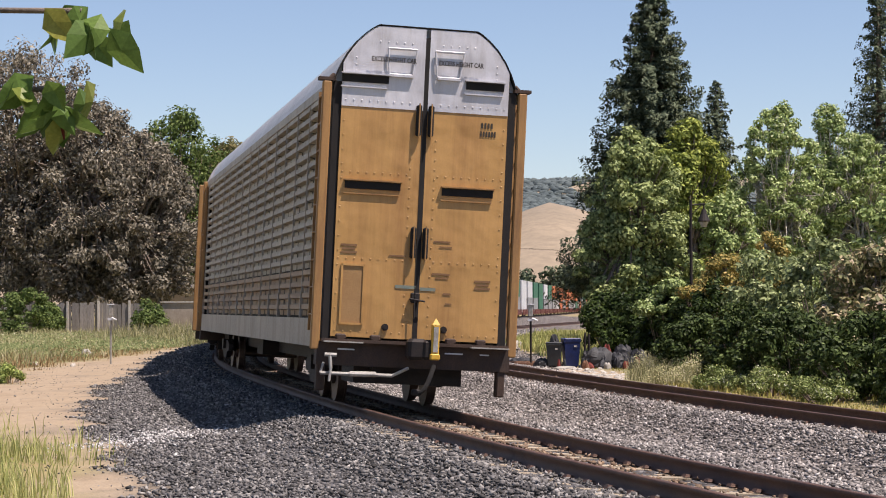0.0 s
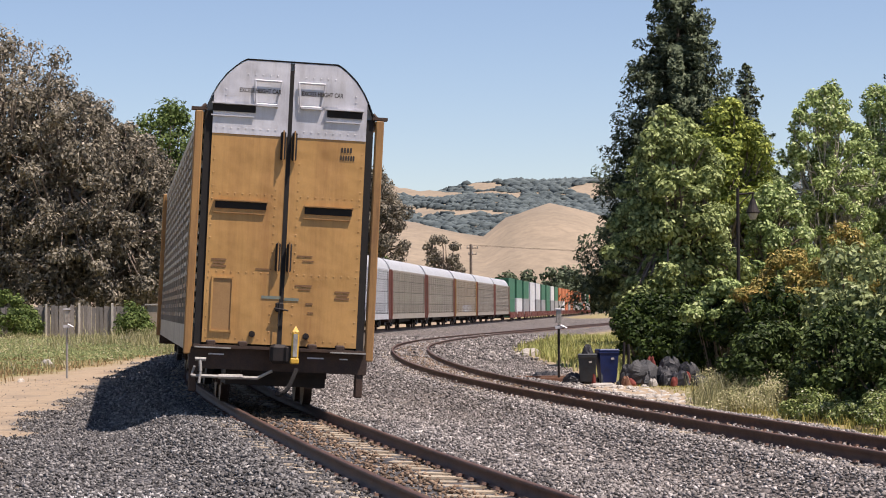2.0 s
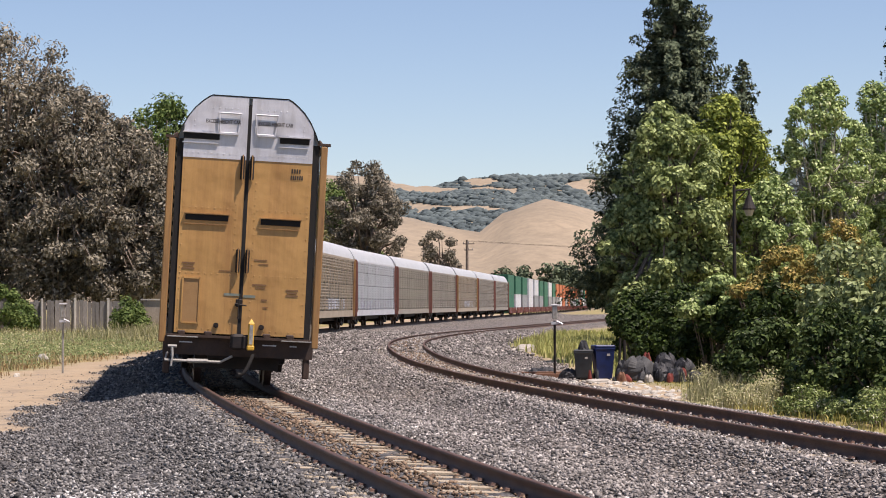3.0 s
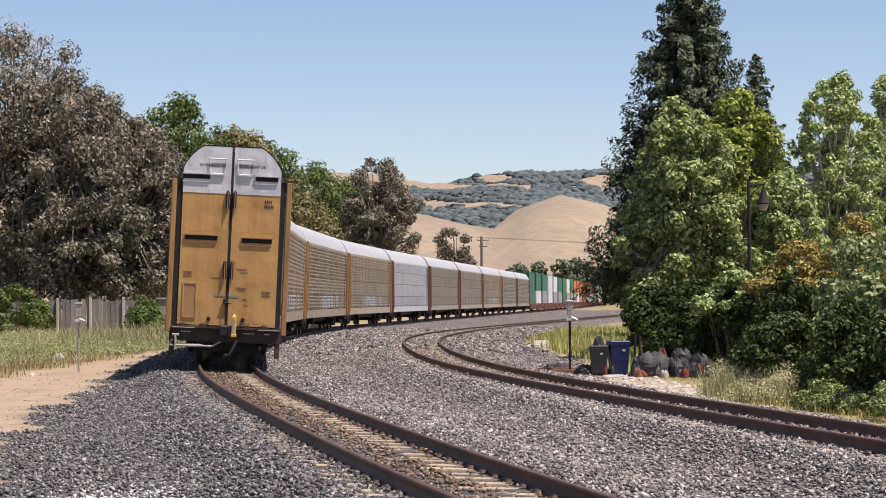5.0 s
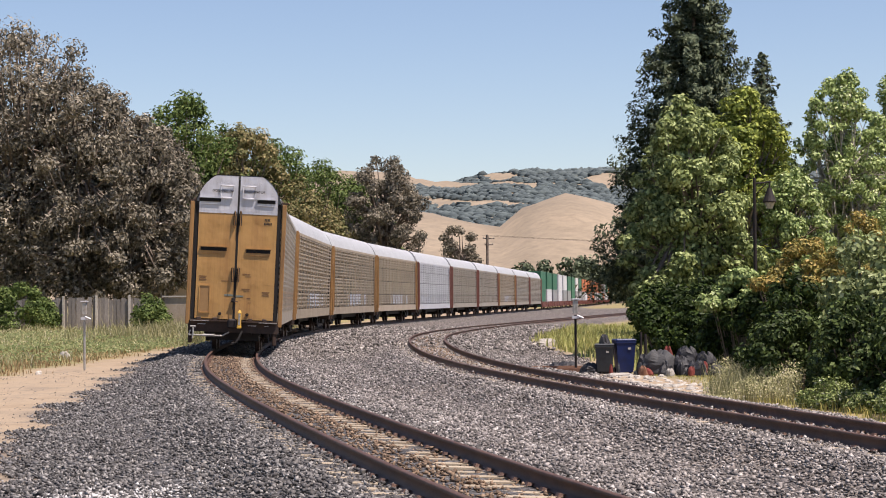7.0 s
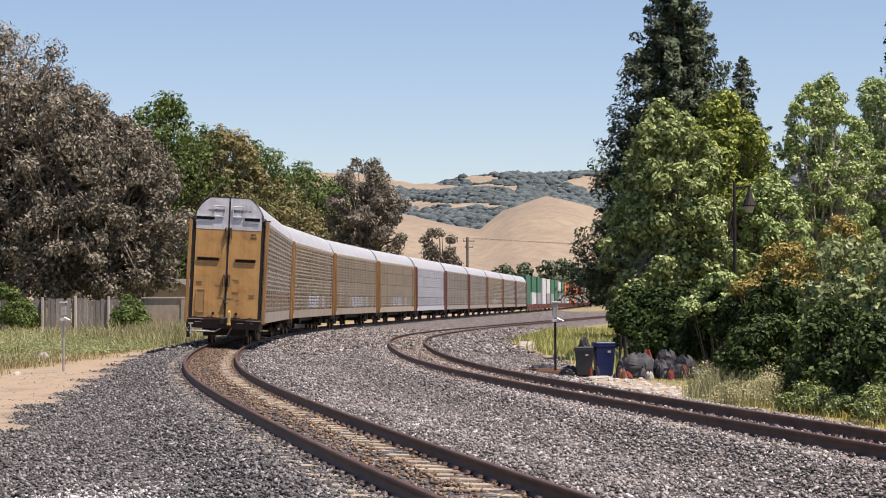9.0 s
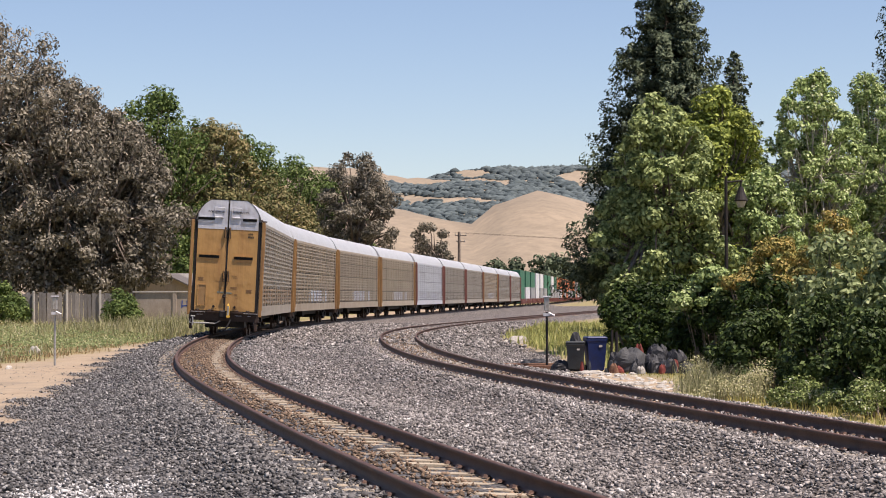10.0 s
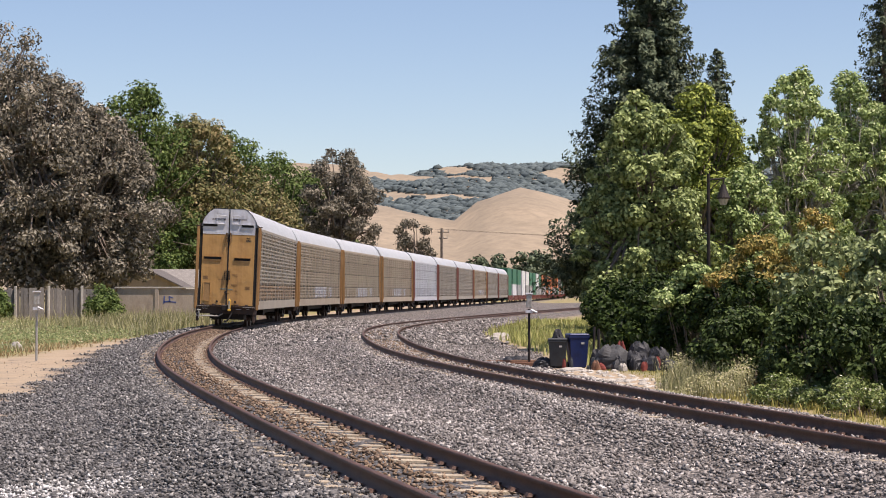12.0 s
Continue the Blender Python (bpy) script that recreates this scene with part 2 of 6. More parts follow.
def lie_of_land(x, y):
    """Height of the ground, and how far it is ballast and grass, for arrays of places."""
    x, y = np.asarray(x, float), np.asarray(y, float)
    d1, s1 = MAIN.nearest(x, y)
    d2, s2 = SIDE.nearest(x, y)
    z = np.full(x.shape, BASE) + 0.05 * lumps(x, y, 0.35) + 0.02 * lumps(x, y, 1.7)
    for d, s, tr in ((d1, s1, MAIN), (d2, s2, SIDE)):
        top = -0.205 + tr.cant(s) * np.clip(d / 1.505 + 0.5, -0.4, 1.5)
        top = top + 0.035 - 0.045 * np.exp(-((d + 0.42) / 0.2) ** 2) - 0.034 * np.exp(-((d - 1.12) / 0.2) ** 2)
        k = np.clip((2.9 - np.abs(d)) / 1.2, 0, 1)
        k = k * k * (3 - 2 * k)
        z = z * (1 - k) + top * k
    jag = 0.35 * lumps(x, y, 0.9) + 0.2 * lumps(x, y, 2.6)
    left = x - line_x(GRAVEL_LEFT, y) + jag * 1.3
    ball = np.clip(left / 0.7 + 0.5, 0, 1) * np.clip((d2 + np.interp(y, (50, 68), (2.5, 4.8)) + jag * 0.5) / 0.5 + 0.5, 0, 1)
    far = (y > 420) | (s1 > 440)
    ball = np.where(far, np.clip((4 - np.abs(d1)), 0, 1), ball)
    gr = np.maximum(np.clip((line_x(GRASS_LEFT, y) - x + jag * 2) / 1.2 + 0.5, 0, 1), np.clip((-d2 - np.interp(y, (40, 44, 60, 70), (2.7, 4.2, 4.4, 5.2)) + jag) / 1.0 + 0.5, 0, 1))
    gr = np.where(y > 420, 1 - ball, gr) * (1 - ball)
    return z, ball, gr


def dusty(x, y):
    """How far the ballast is the older, dust-laden stone right of the main track."""
    d1, _ = MAIN.nearest(x, y)
    return np.clip((-d1 - 0.8 + 0.3 * lumps(x, y, 0.8)) / 0.8, 0, 1)


def spread(fine0, fine1, step, out, grow=1.12):
    a = list(np.arange(fine0, fine1, step))
    s = step
    while a[-1] < out[1]:
        s *= grow
        a.append(a[-1] + s)
    s, lo = step, []
    p = fine0
    while p > out[0]:
        s *= grow
        p -= s
        lo.append(p)
    return np.array(lo[::-1] + a)


def ground_mat():
    mat = bpy.data.materials.new("earth_gravel_and_grass")
    mat.use_nodes = True
    nodes, links = mat.node_tree.nodes, mat.node_tree.links
    bsdf = nodes["Principled BSDF"]
    c = nodes.new("ShaderNodeTexCoord").outputs["Object"]
    masks = []
    for name in ("ballast", "grass", "dust"):
        at = nodes.new("ShaderNodeAttribute")
        at.attribute_name = name
        masks.append(at.outputs["Fac"])
    dirt = ramp(nodes, links, tex_noise(nodes, links, c, 0.6, 8, 0.65), [(0.3, (0.235, 0.168, 0.106)), (0.5, (0.345, 0.262, 0.172)), (0.62, (0.27, 0.208, 0.142)), (0.75, (0.21, 0.162, 0.115))])
    vor = nodes.new("ShaderNodeTexVoronoi")
    vor.inputs["Scale"].default_value = 17.0
    links.new(c, vor.inputs[0])
    tone = nodes.new("ShaderNodeSeparateColor")
    links.new(vor.outputs["Color"], tone.inputs[0])
    # bed coloured darker than the loose stones, painting shade into their gaps
    stone = ramp(nodes, links, tone.outputs[0], [(0.0, (0.02, 0.019, 0.018)), (0.5, (0.085, 0.080, 0.077)), (0.85, (0.20, 0.188, 0.18)), (1.0, (0.38, 0.36, 0.34))])
    wide = ramp(nodes, links, tex_noise(nodes, links, c, 0.35, 5), [(0.35, (0.85, 0.85, 0.87)), (0.65, (1.12, 1.08, 1.02))])
    stone = mix(nodes, links, 1.0, stone, wide, "MULTIPLY")
    stone = mix(nodes, links, masks[2], mix(nodes, links, 1.0, stone, (0.66, 0.67, 0.70), "MULTIPLY"), mix(nodes, links, 1.0, stone, (1.12, 1.04, 0.98), "MULTIPLY"))
    turf = ramp(nodes, links, tex_noise(nodes, links, c, 0.25, 6, 0.65), [(0.3, (0.10, 0.11, 0.035)), (0.5, (0.25, 0.21, 0.08)), (0.7, (0.30, 0.20, 0.10))])
    col = mix(nodes, links, masks[1], mix(nodes, links, masks[0], dirt, stone), turf)
    grain = ramp(nodes, links, tex_noise(nodes, links, c, 30, 6), [(0.3, (0.75, 0.75, 0.75)), (0.7, (1.15, 1.15, 1.15))])
    col = mix(nodes, links, 1.0, col, grain, "MULTIPLY")
    links.new(col, bsdf.inputs["Base Color"])
    bsdf.inputs["Roughness"].default_value = 0.95
    inv = nodes.new("ShaderNodeMath")
    inv.operation = "MULTIPLY"
    links.new(vor.outputs["Distance"], inv.inputs[0])
    links.new(masks[0], inv.inputs[1])
    bp = nodes.new("ShaderNodeBump")
    bp.inputs["Strength"].default_value, bp.inputs["Distance"].default_value, bp.invert = 0.9, 0.05, True
    links.new(inv.outputs[0], bp.inputs["Height"])
    links.new(bp.outputs[0], bsdf.inputs["Normal"])
    return mat


def ground():
    gx, gy = spread(-26, 26, 0.42, (-2600, 2600)), spread(-26, 100, 0.55, (-300, 4300))
    X, Y = np.meshgrid(gx, gy)
    z, ball, gr = lie_of_land(X.ravel(), Y.ravel())
    n, m = len(gx), len(gy)
    i = (np.arange(m - 1)[:, None] * n + np.arange(n - 1)[None]).ravel()
    me = array_mesh("ground", np.stack([X.ravel(), Y.ravel(), z], 1), np.stack([i, i + 1, i + n + 1, i + n], 1))
    for name, val in (("ballast", ball), ("grass", gr), ("dust", dusty(X.ravel(), Y.ravel()))):
        me.attributes.new(name, "FLOAT", "POINT").data.foreach_set("value", val.astype(np.float32))
    tagged(part("ground", me, ground_mat(), smooth=True), "grey ballast, bare dirt path and dry grass verge", "ground", kind="structure")


ground()


def height(x, y):
    return float(lie_of_land(np.array([x]), np.array([y]))[0][0])


# ---- rails and ties ----
RAIL = ((-0.07, -0.172), (0.07, -0.172), (0.07, -0.158), (0.012, -0.14), (0.01, -0.05), (0.036, -0.036), (0.036, -0.006), (0.026, 0.0), (-0.026, 0.0),
        (-0.036, -0.006), (-0.036, -0.036), (-0.01, -0.05), (-0.012, -0.14), (-0.07, -0.158))


def rail(tr, off, s0, s1):
    s = np.concatenate([np.arange(s0, min(s1, 130), 0.5), np.arange(130, s1, 4.0)])
    x, y, a = tr.at(s)
    z = tr.cant(s) * (off / 1.505 + 0.5)
    n = len(RAIL)
    v = np.stack([np.stack([x - np.sin(a) * (off + u), y + np.cos(a) * (off + u), z + w], 1) for u, w in RAIL], 1).reshape(-1, 3)
    i = np.arange(len(s) - 1)[:, None] * n
    j = np.arange(n)[None]
    k = (j + 1) % n
    return array_mesh("rail", v, np.stack([i + j, i + k, i + n + k, i + n + j], -1).reshape(-1, 4))


TIE = Solid().chamfered(0, 0, -0.115, 0.24, 2.55, 0.23, 0.025).mesh("tie")
CLIP = [(-0.06, 0.08, -0.165), (0.06, 0.08, -0.165), (0.06, 0.13, -0.165), (-0.06, 0.13, -0.165), (-0.045, 0.04, -0.14), (0.045, 0.04, -0.14), (0.045, 0.11, -0.13), (-0.045, 0.11, -0.13)]
CLIP_F = [(4, 5, 6, 7), (0, 1, 5, 4), (1, 2, 6, 5), (2, 3, 7, 6), (3, 0, 4, 7)]


def track(name, tr, s0, s1, t0, t1, label):
    base = tagged(new(name), label, "railway track", kind="structure")
    for off in (0.7525, -0.7525):
        part("rail", rail(tr, off, s0, s1), M_RAIL, base, "rust-brown steel rail")
    cv, cf, rv, rf = [], [], [], []
    for s in np.arange(s0 + 1, min(s1, 220), 0.61):
        x, y, a = (float(q) for q in tr.at(s))
        c = float(tr.cant(s))
        m = Matrix.Translation((x, y, c / 2 - 0.175 + random.uniform(-0.012, 0.004))) @ Matrix.Rotation(a + random.uniform(-0.015, 0.015), 4, "Z") @ Matrix.Rotation(math.atan(c / 1.505), 4, "X")
        if t0 < s < t1:
            tie = part("tie", TIE, M_TIE, base)
            tie.matrix_basis = m
        else:
            n = len(rv)
            rv += [m @ v.co for v in TIE.vertices]
            rf += [tuple(i + n for i in p.vertices) for p in TIE.polygons]
        if s < 75:
            k = m.copy()
            k.translation.z = c / 2
            for off in (0.7525, -0.7525):
                for sg in (1, -1):
                    n = len(cv)
                    cv += [k @ Vector((u, off + sg * v, w)) for u, v, w in CLIP]
                    cf += [tuple(i + n for i in f) for f in CLIP_F]
    for nm, v, f, mt, lab in (("far_ties", rv, rf, M_TIE, "pale concrete ties sunk in ballast"), ("rail_clips", cv, cf, M_RAIL, "rusty rail clips")):
        me = bpy.data.meshes.new(nm)
        me.from_pydata(v, [], f)
        tagged(part(nm, me, mt, base, lab), kind="stuff")


track("main_track", MAIN, -40, 980, -2, 95, "curving main track with rust-brown rails on concrete ties")
track("side_track", SIDE, -30, 400, 2, 95, "second curving track with rust-brown rails in ballast")


# ---- the train ----
def ride(s_mid, half, t, z=0.0):
    """Pose of a car whose bogies stand half a wheelbase either side of s_mid on the main track."""
    x0, y0, _ = MAIN.at(s_mid - half)
    x1, y1, _ = MAIN.at(s_mid + half)
    c = float(MAIN.cant(s_mid))
    m = Matrix.Translation(((x0 + x1) / 2, (y0 + y1) / 2, c / 2)) @ Matrix.Rotation(math.atan2(y1 - y0, x1 - x0), 4, "Z") @ Matrix.Rotation(math.atan(c / 1.505), 4, "X")
    return m @ Matrix.Translation((0, 0, z))


SPEED = 6.75


def tail_at(t):
    """Where the last car's end stands along the main track."""
    return 9.66 + SPEED * t


CAR_PITCH, CAR_HALF, BOGIE = 26.62, 12.70, 9.07
MOVERS = []  # thing, offset from the tail to its middle, half wheelbase, height


SHOULDER = ((1.0, 0.0), (0.925, 0.30), (0.86, 0.50), (0.765, 0.71), (0.665, 0.86), (0.585, 0.955), (0.53, 1.0))


def roof_ring(wall, eave, top):
    """One half of the roof's outline: a leaning side, a rounded shoulder, a flat top."""
    return [(wall * k, eave + (top - eave) * t) for k, t in SHOULDER]


BAYS = 14
BAY0, BAY1 = -12.9, 12.9
BAY_W = (BAY1 - BAY0) / BAYS
TIERS = ((1.28, 2.02), (2.06, 3.0), (3.04, 3.95), (3.99, 4.72))


def corrugated(z0, z1, ribs):
    """One screen panel of a car's side, its ribs lying along the car; it faces -y."""
    v, f = [], []
    w = BAY_W / 2 - 0.05
    pts = []
    for i in range(ribs):
        a = z0 + (z1 - z0) * i / ribs
        h = (z1 - z0) / ribs
        pts += [(0.05, a), (0.05, a + h * 0.46), (-0.05, a + h * 0.54), (-0.05, a + h * 0.96)]
    pts.append((0.05, z1))
    for x in (-w, w):
        v += [(x, y, z) for y, z in pts]
    n = len(pts)
    f = [(i, i + 1, n + i + 1, n + i) for i in range(n - 1)]
    return Solid().add(v, f).mesh("side_panel")


def spray_mat():
    mat = bpy.data.materials.new("graffiti_on_panels")
    mat.use_nodes = True
    nodes, links = mat.node_tree.nodes, mat.node_tree.links
    c = nodes.new("ShaderNodeTexCoord").outputs["Object"]
    info = nodes.new("ShaderNodeObjectInfo")
    off = nodes.new("ShaderNodeVectorMath")
    off.operation = "MULTIPLY_ADD"
    links.new(info.outputs["Random"], off.inputs[0])
    off.inputs[1].default_value = (30, 30, 30)
    links.new(c, off.inputs[2])
    n = tex_noise(nodes, links, off.outputs[0], 3.2, 1.0, 0.4, (1.6, 1, 1))
    col = ramp(nodes, links, n, [(0.34, (0.36, 0.34, 0.31)), (0.40, (0.72, 0.72, 0.74)), (0.47, (0.10, 0.10, 0.13)), (0.50, (0.66, 0.66, 0.70)), (0.57, (0.28, 0.32, 0.46)), (0.63, (0.42, 0.39, 0.35))])
    links.new(col, nodes["Principled BSDF"].inputs["Base Color"])
    nodes["Principled BSDF"].inputs["Roughness"].default_value = 0.6
    return mat


SPRAYED = corrugated(1.28, 2.02, 4)
SPRAYED.materials.append(spray_mat())


def bogie(car, x, wheels):
    b = Solid()
    for sy in (-1, 1):
        b.add(*frame_plate(x, sy))
    b.box(x, 0, 0.62, 0.42, 2.3, 0.24)
    part("bogie_frame", b, M_BLACK, car, "sooty cast steel bogie frame")
    for dx in (-0.89, 0.89):
        w = Solid()
        for sy in (-1, 1):
            y = 0.7525 * sy
            w.bar((0, y - 0.065, 0), (0, y + 0.065, 0), 0.42, 24)
            w.bar((0, y - sy * 0.07 - 0.015, 0), (0, y - sy * 0.07 + 0.015, 0), 0.445, 24)
            w.bar((0, y + sy * 0.05, 0), (0, y + sy * 0.12, 0), 0.13, 10)
        w.bar((0, -0.9, 0), (0, 0.9, 0), 0.085, 10)
        o = part("wheelset", w, M_WHEEL, car, "worn steel wheelset")
        o.location = (x + dx, 0, 0.42)
        wheels.append(o)


def frame_plate(x, sy):
    ring = [(-1.15, 0.48), (-1.15, 0.62), (-0.75, 0.72), (0.75, 0.72), (1.15, 0.62), (1.15, 0.48), (0.65, 0.44), (0.35, 0.28), (-0.35, 0.28), (-0.65, 0.44)]
    n = len(ring)
    v = [(x + px, sy * (0.95 + d), pz) for d in (0, 0.13) for px, pz in ring]
    return v, [(i, (i + 1) % n, n + (i + 1) % n, n + i) for i in range(n)] + [tuple(range(n - 1, -1, -1)), tuple(range(n, 2 * n))]


def autorack(label, panel_mat, frame_mat, last=False, sprayed=()):
    car = tagged(new("autorack_car"), label, "railroad car", group="autorack cars of the train")
    wheels = []
    W = 1.44
    half = roof_ring(W, 4.84, 5.77)
    ring = half + [(-y, z) for y, z in half[::-1]]
    v = [(x, y, z) for x in (-13.45, 13.45) for y, z in ring]
    n = len(ring)
    roof = Solid().add(v, [(i, i + 1, n + i + 1, n + i) for i in range(n - 1)] + [tuple(range(n)), tuple(range(n, 2 * n))])
    for i in range(1, 27):
        x = -13.45 + 26.9 * i / 27
        vv = [(x + dx, y * k, z + dz) for dx in (-0.04, 0.04) for (y, z), k, dz in [(p, 1.008, 0.012) for p in ring]]
        roof.add(vv, [(j, j + 1, n + j + 1, n + j) for j in range(n - 1)])
    part("roof", roof, M_ROOF, car, "pale galvanised roof with seams")
    # one solid black box takes the place of the car's shaded interior
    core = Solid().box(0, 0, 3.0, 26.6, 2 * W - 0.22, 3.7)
    part("interior_deck", core, M_BLACK, car, "black solid core standing for the shaded interior behind the screens")
    sill = Solid()
    for sy in (-1, 1):
        sill.prism([(sy * 1.43, 0.80), (sy * 1.49, 0.80), (sy * 1.49, 1.24), (sy * 1.43, 1.24)], -13.3, 13.3)
    part("side_sill", sill, panel_mat, car, "dirty side sill")
    rail_ = Solid()
    for sy in (-1, 1):
        rail_.prism([(sy * 1.43, 4.72), (sy * 1.50, 4.72), (sy * 1.50, 4.86), (sy * 1.43, 4.86)], -13.45, 13.45)
    part("top_chord", rail_, panel_mat, car)
    meshes = [corrugated(z0, z1, r) for (z0, z1), r in zip(TIERS, (4, 5, 5, 4))]
    post = Solid().box(0, 0, 3.0, 0.045, 0.04, 3.48).box(0, -0.012, 1.45, 0.06, 0.045, 0.42).mesh("side_post")
    for sy in (-1, 1):
        turn = Matrix.Rotation(0 if sy < 0 else math.pi, 4, "Z")
        for b in range(BAYS + 1):
            o = part("side_post", post, panel_mat, car)
            o.matrix_basis = Matrix.Translation((BAY0 + b * BAY_W, sy * 1.475, 0)) @ turn
        for b in range(BAYS):
            for tier, me in enumerate(meshes):
                if tier == 0 and b in sprayed:
                    me = SPRAYED
                o = part("side_panel", me, M_PANEL_RUST if last and tier == 0 else panel_mat, car)
                o.matrix_basis = Matrix.Translation((BAY0 + (b + 0.5) * BAY_W, sy * (1.43 + random.uniform(0, 0.008)), 0)) @ turn
    # near-black colour carries the shade under the car too
    under = Solid().box(0, 0, 0.74, 26.9, 1.2, 0.5).box(-12.4, 0, 0.5, 1.4, 1.7, 0.45).box(12.4, 0, 0.5, 1.4, 1.7, 0.45).box(0, 0, 1.0, 26.9, 2.8, 0.08)
    under.box(1.5, 0.7, 0.62, 1.3, 0.5, 0.4).box(-2.5, -0.7, 0.6, 1.0, 0.45, 0.35)
    part("underframe", under, M_BLACK, car, "grimy underframe with brake gear, near-black for the shade under the car")
    for ex in (-1, 1):
        bogie(car, ex * 9.75, wheels)
        rear = last and ex < 0
        # corner posts, seals and door leaves
        for sy in (-1, 1):
            p = Solid().chamfered(ex * 13.56, sy * 1.53, 2.82, 0.13, 0.14, 4.1, 0.02)
            part("corner_post", p, frame_mat, car, "amber steel corner post" if frame_mat is not M_RED else "oxide red corner post")
            g = Solid().box(ex * 13.42, sy * 1.365, 2.9, 0.3, 0.12, 3.95)
            part("door_seal", g, M_SEAL, car, "black door seal")
            lad = Solid()
            for i in range(9):
                z = 1.3 + i * 0.42
                lad.bar((ex * 12.98, sy * 1.57, z), (ex * 13.4, sy * 1.57, z), 0.014, 6)
            lad.box(ex * 12.97, sy * 1.55, 2.9, 0.05, 0.06, 3.7)
            part("side_ladder", lad, frame_mat, car, "steel side ladder")
            door = door_leaf(ex, sy)
            part("door_leaf", door[0], M_AMBER if last else frame_mat, car, "amber painted end door leaf" if frame_mat is not M_RED else "red end door leaf")
            part("door_top", door[1], M_WHITE_TOP, car, "silver-white riveted door top")
        part("end_sill", Solid().box(ex * 13.45, 0, 0.72, 0.34, 3.0, 0.36).box(ex * 13.6, 0, 0.92, 0.3, 2.9, 0.05), M_UNDER, car, "rust-brown end sill")
        c = Solid().box(ex * 13.75, 0, 0.84, 0.5, 0.2, 0.22).chamfered(ex * 14.02, 0.03, 0.84, 0.3, 0.3, 0.32, 0.05).chamfered(ex * 14.12, -0.12, 0.84, 0.18, 0.16, 0.3, 0.04)
        part("coupler", c, M_BLACK, car, "sooty knuckle coupler")
    return car, wheels


def arch(y):
    """Height of the door's head at y from the middle, just under the roof."""
    ys, zs = zip(*[(p - 0.004, z - 0.012) for p, z in roof_ring(1.44, 4.84, 5.77)[::-1]])
    return float(np.interp(abs(y), ys, zs))


def door_leaf(ex, sy):
    ys = [0.035, 0.4, 0.743, 0.822, 0.938, 1.082, 1.15, 1.22, 1.30]
    out = []
    for lo, hi, d in ((0.98, 4.50, 0.0), (4.50, None, 0.012)):
        v, f = [], []
        for x in (13.50, 13.60 + d):
            for y in ys:
                v += [(ex * x, sy * y, lo), (ex * x, sy * y, hi if hi else arch(y))]
        n = 2 * len(ys)
        for i in range(len(ys) - 1):
            a = 2 * i
            f += [(a, a + 1, a + 3, a + 2), (n + a, n + a + 2, n + a + 3, n + a + 1), (a + 1, n + a + 1, n + a + 3, a + 3), (a, a + 2, n + a + 2, n + a)]
        f += [(0, n, n + 1, 1), (n - 2, n - 1, 2 * n - 1, 2 * n - 2)]
        out.append(Solid().add(v, f))
    return out


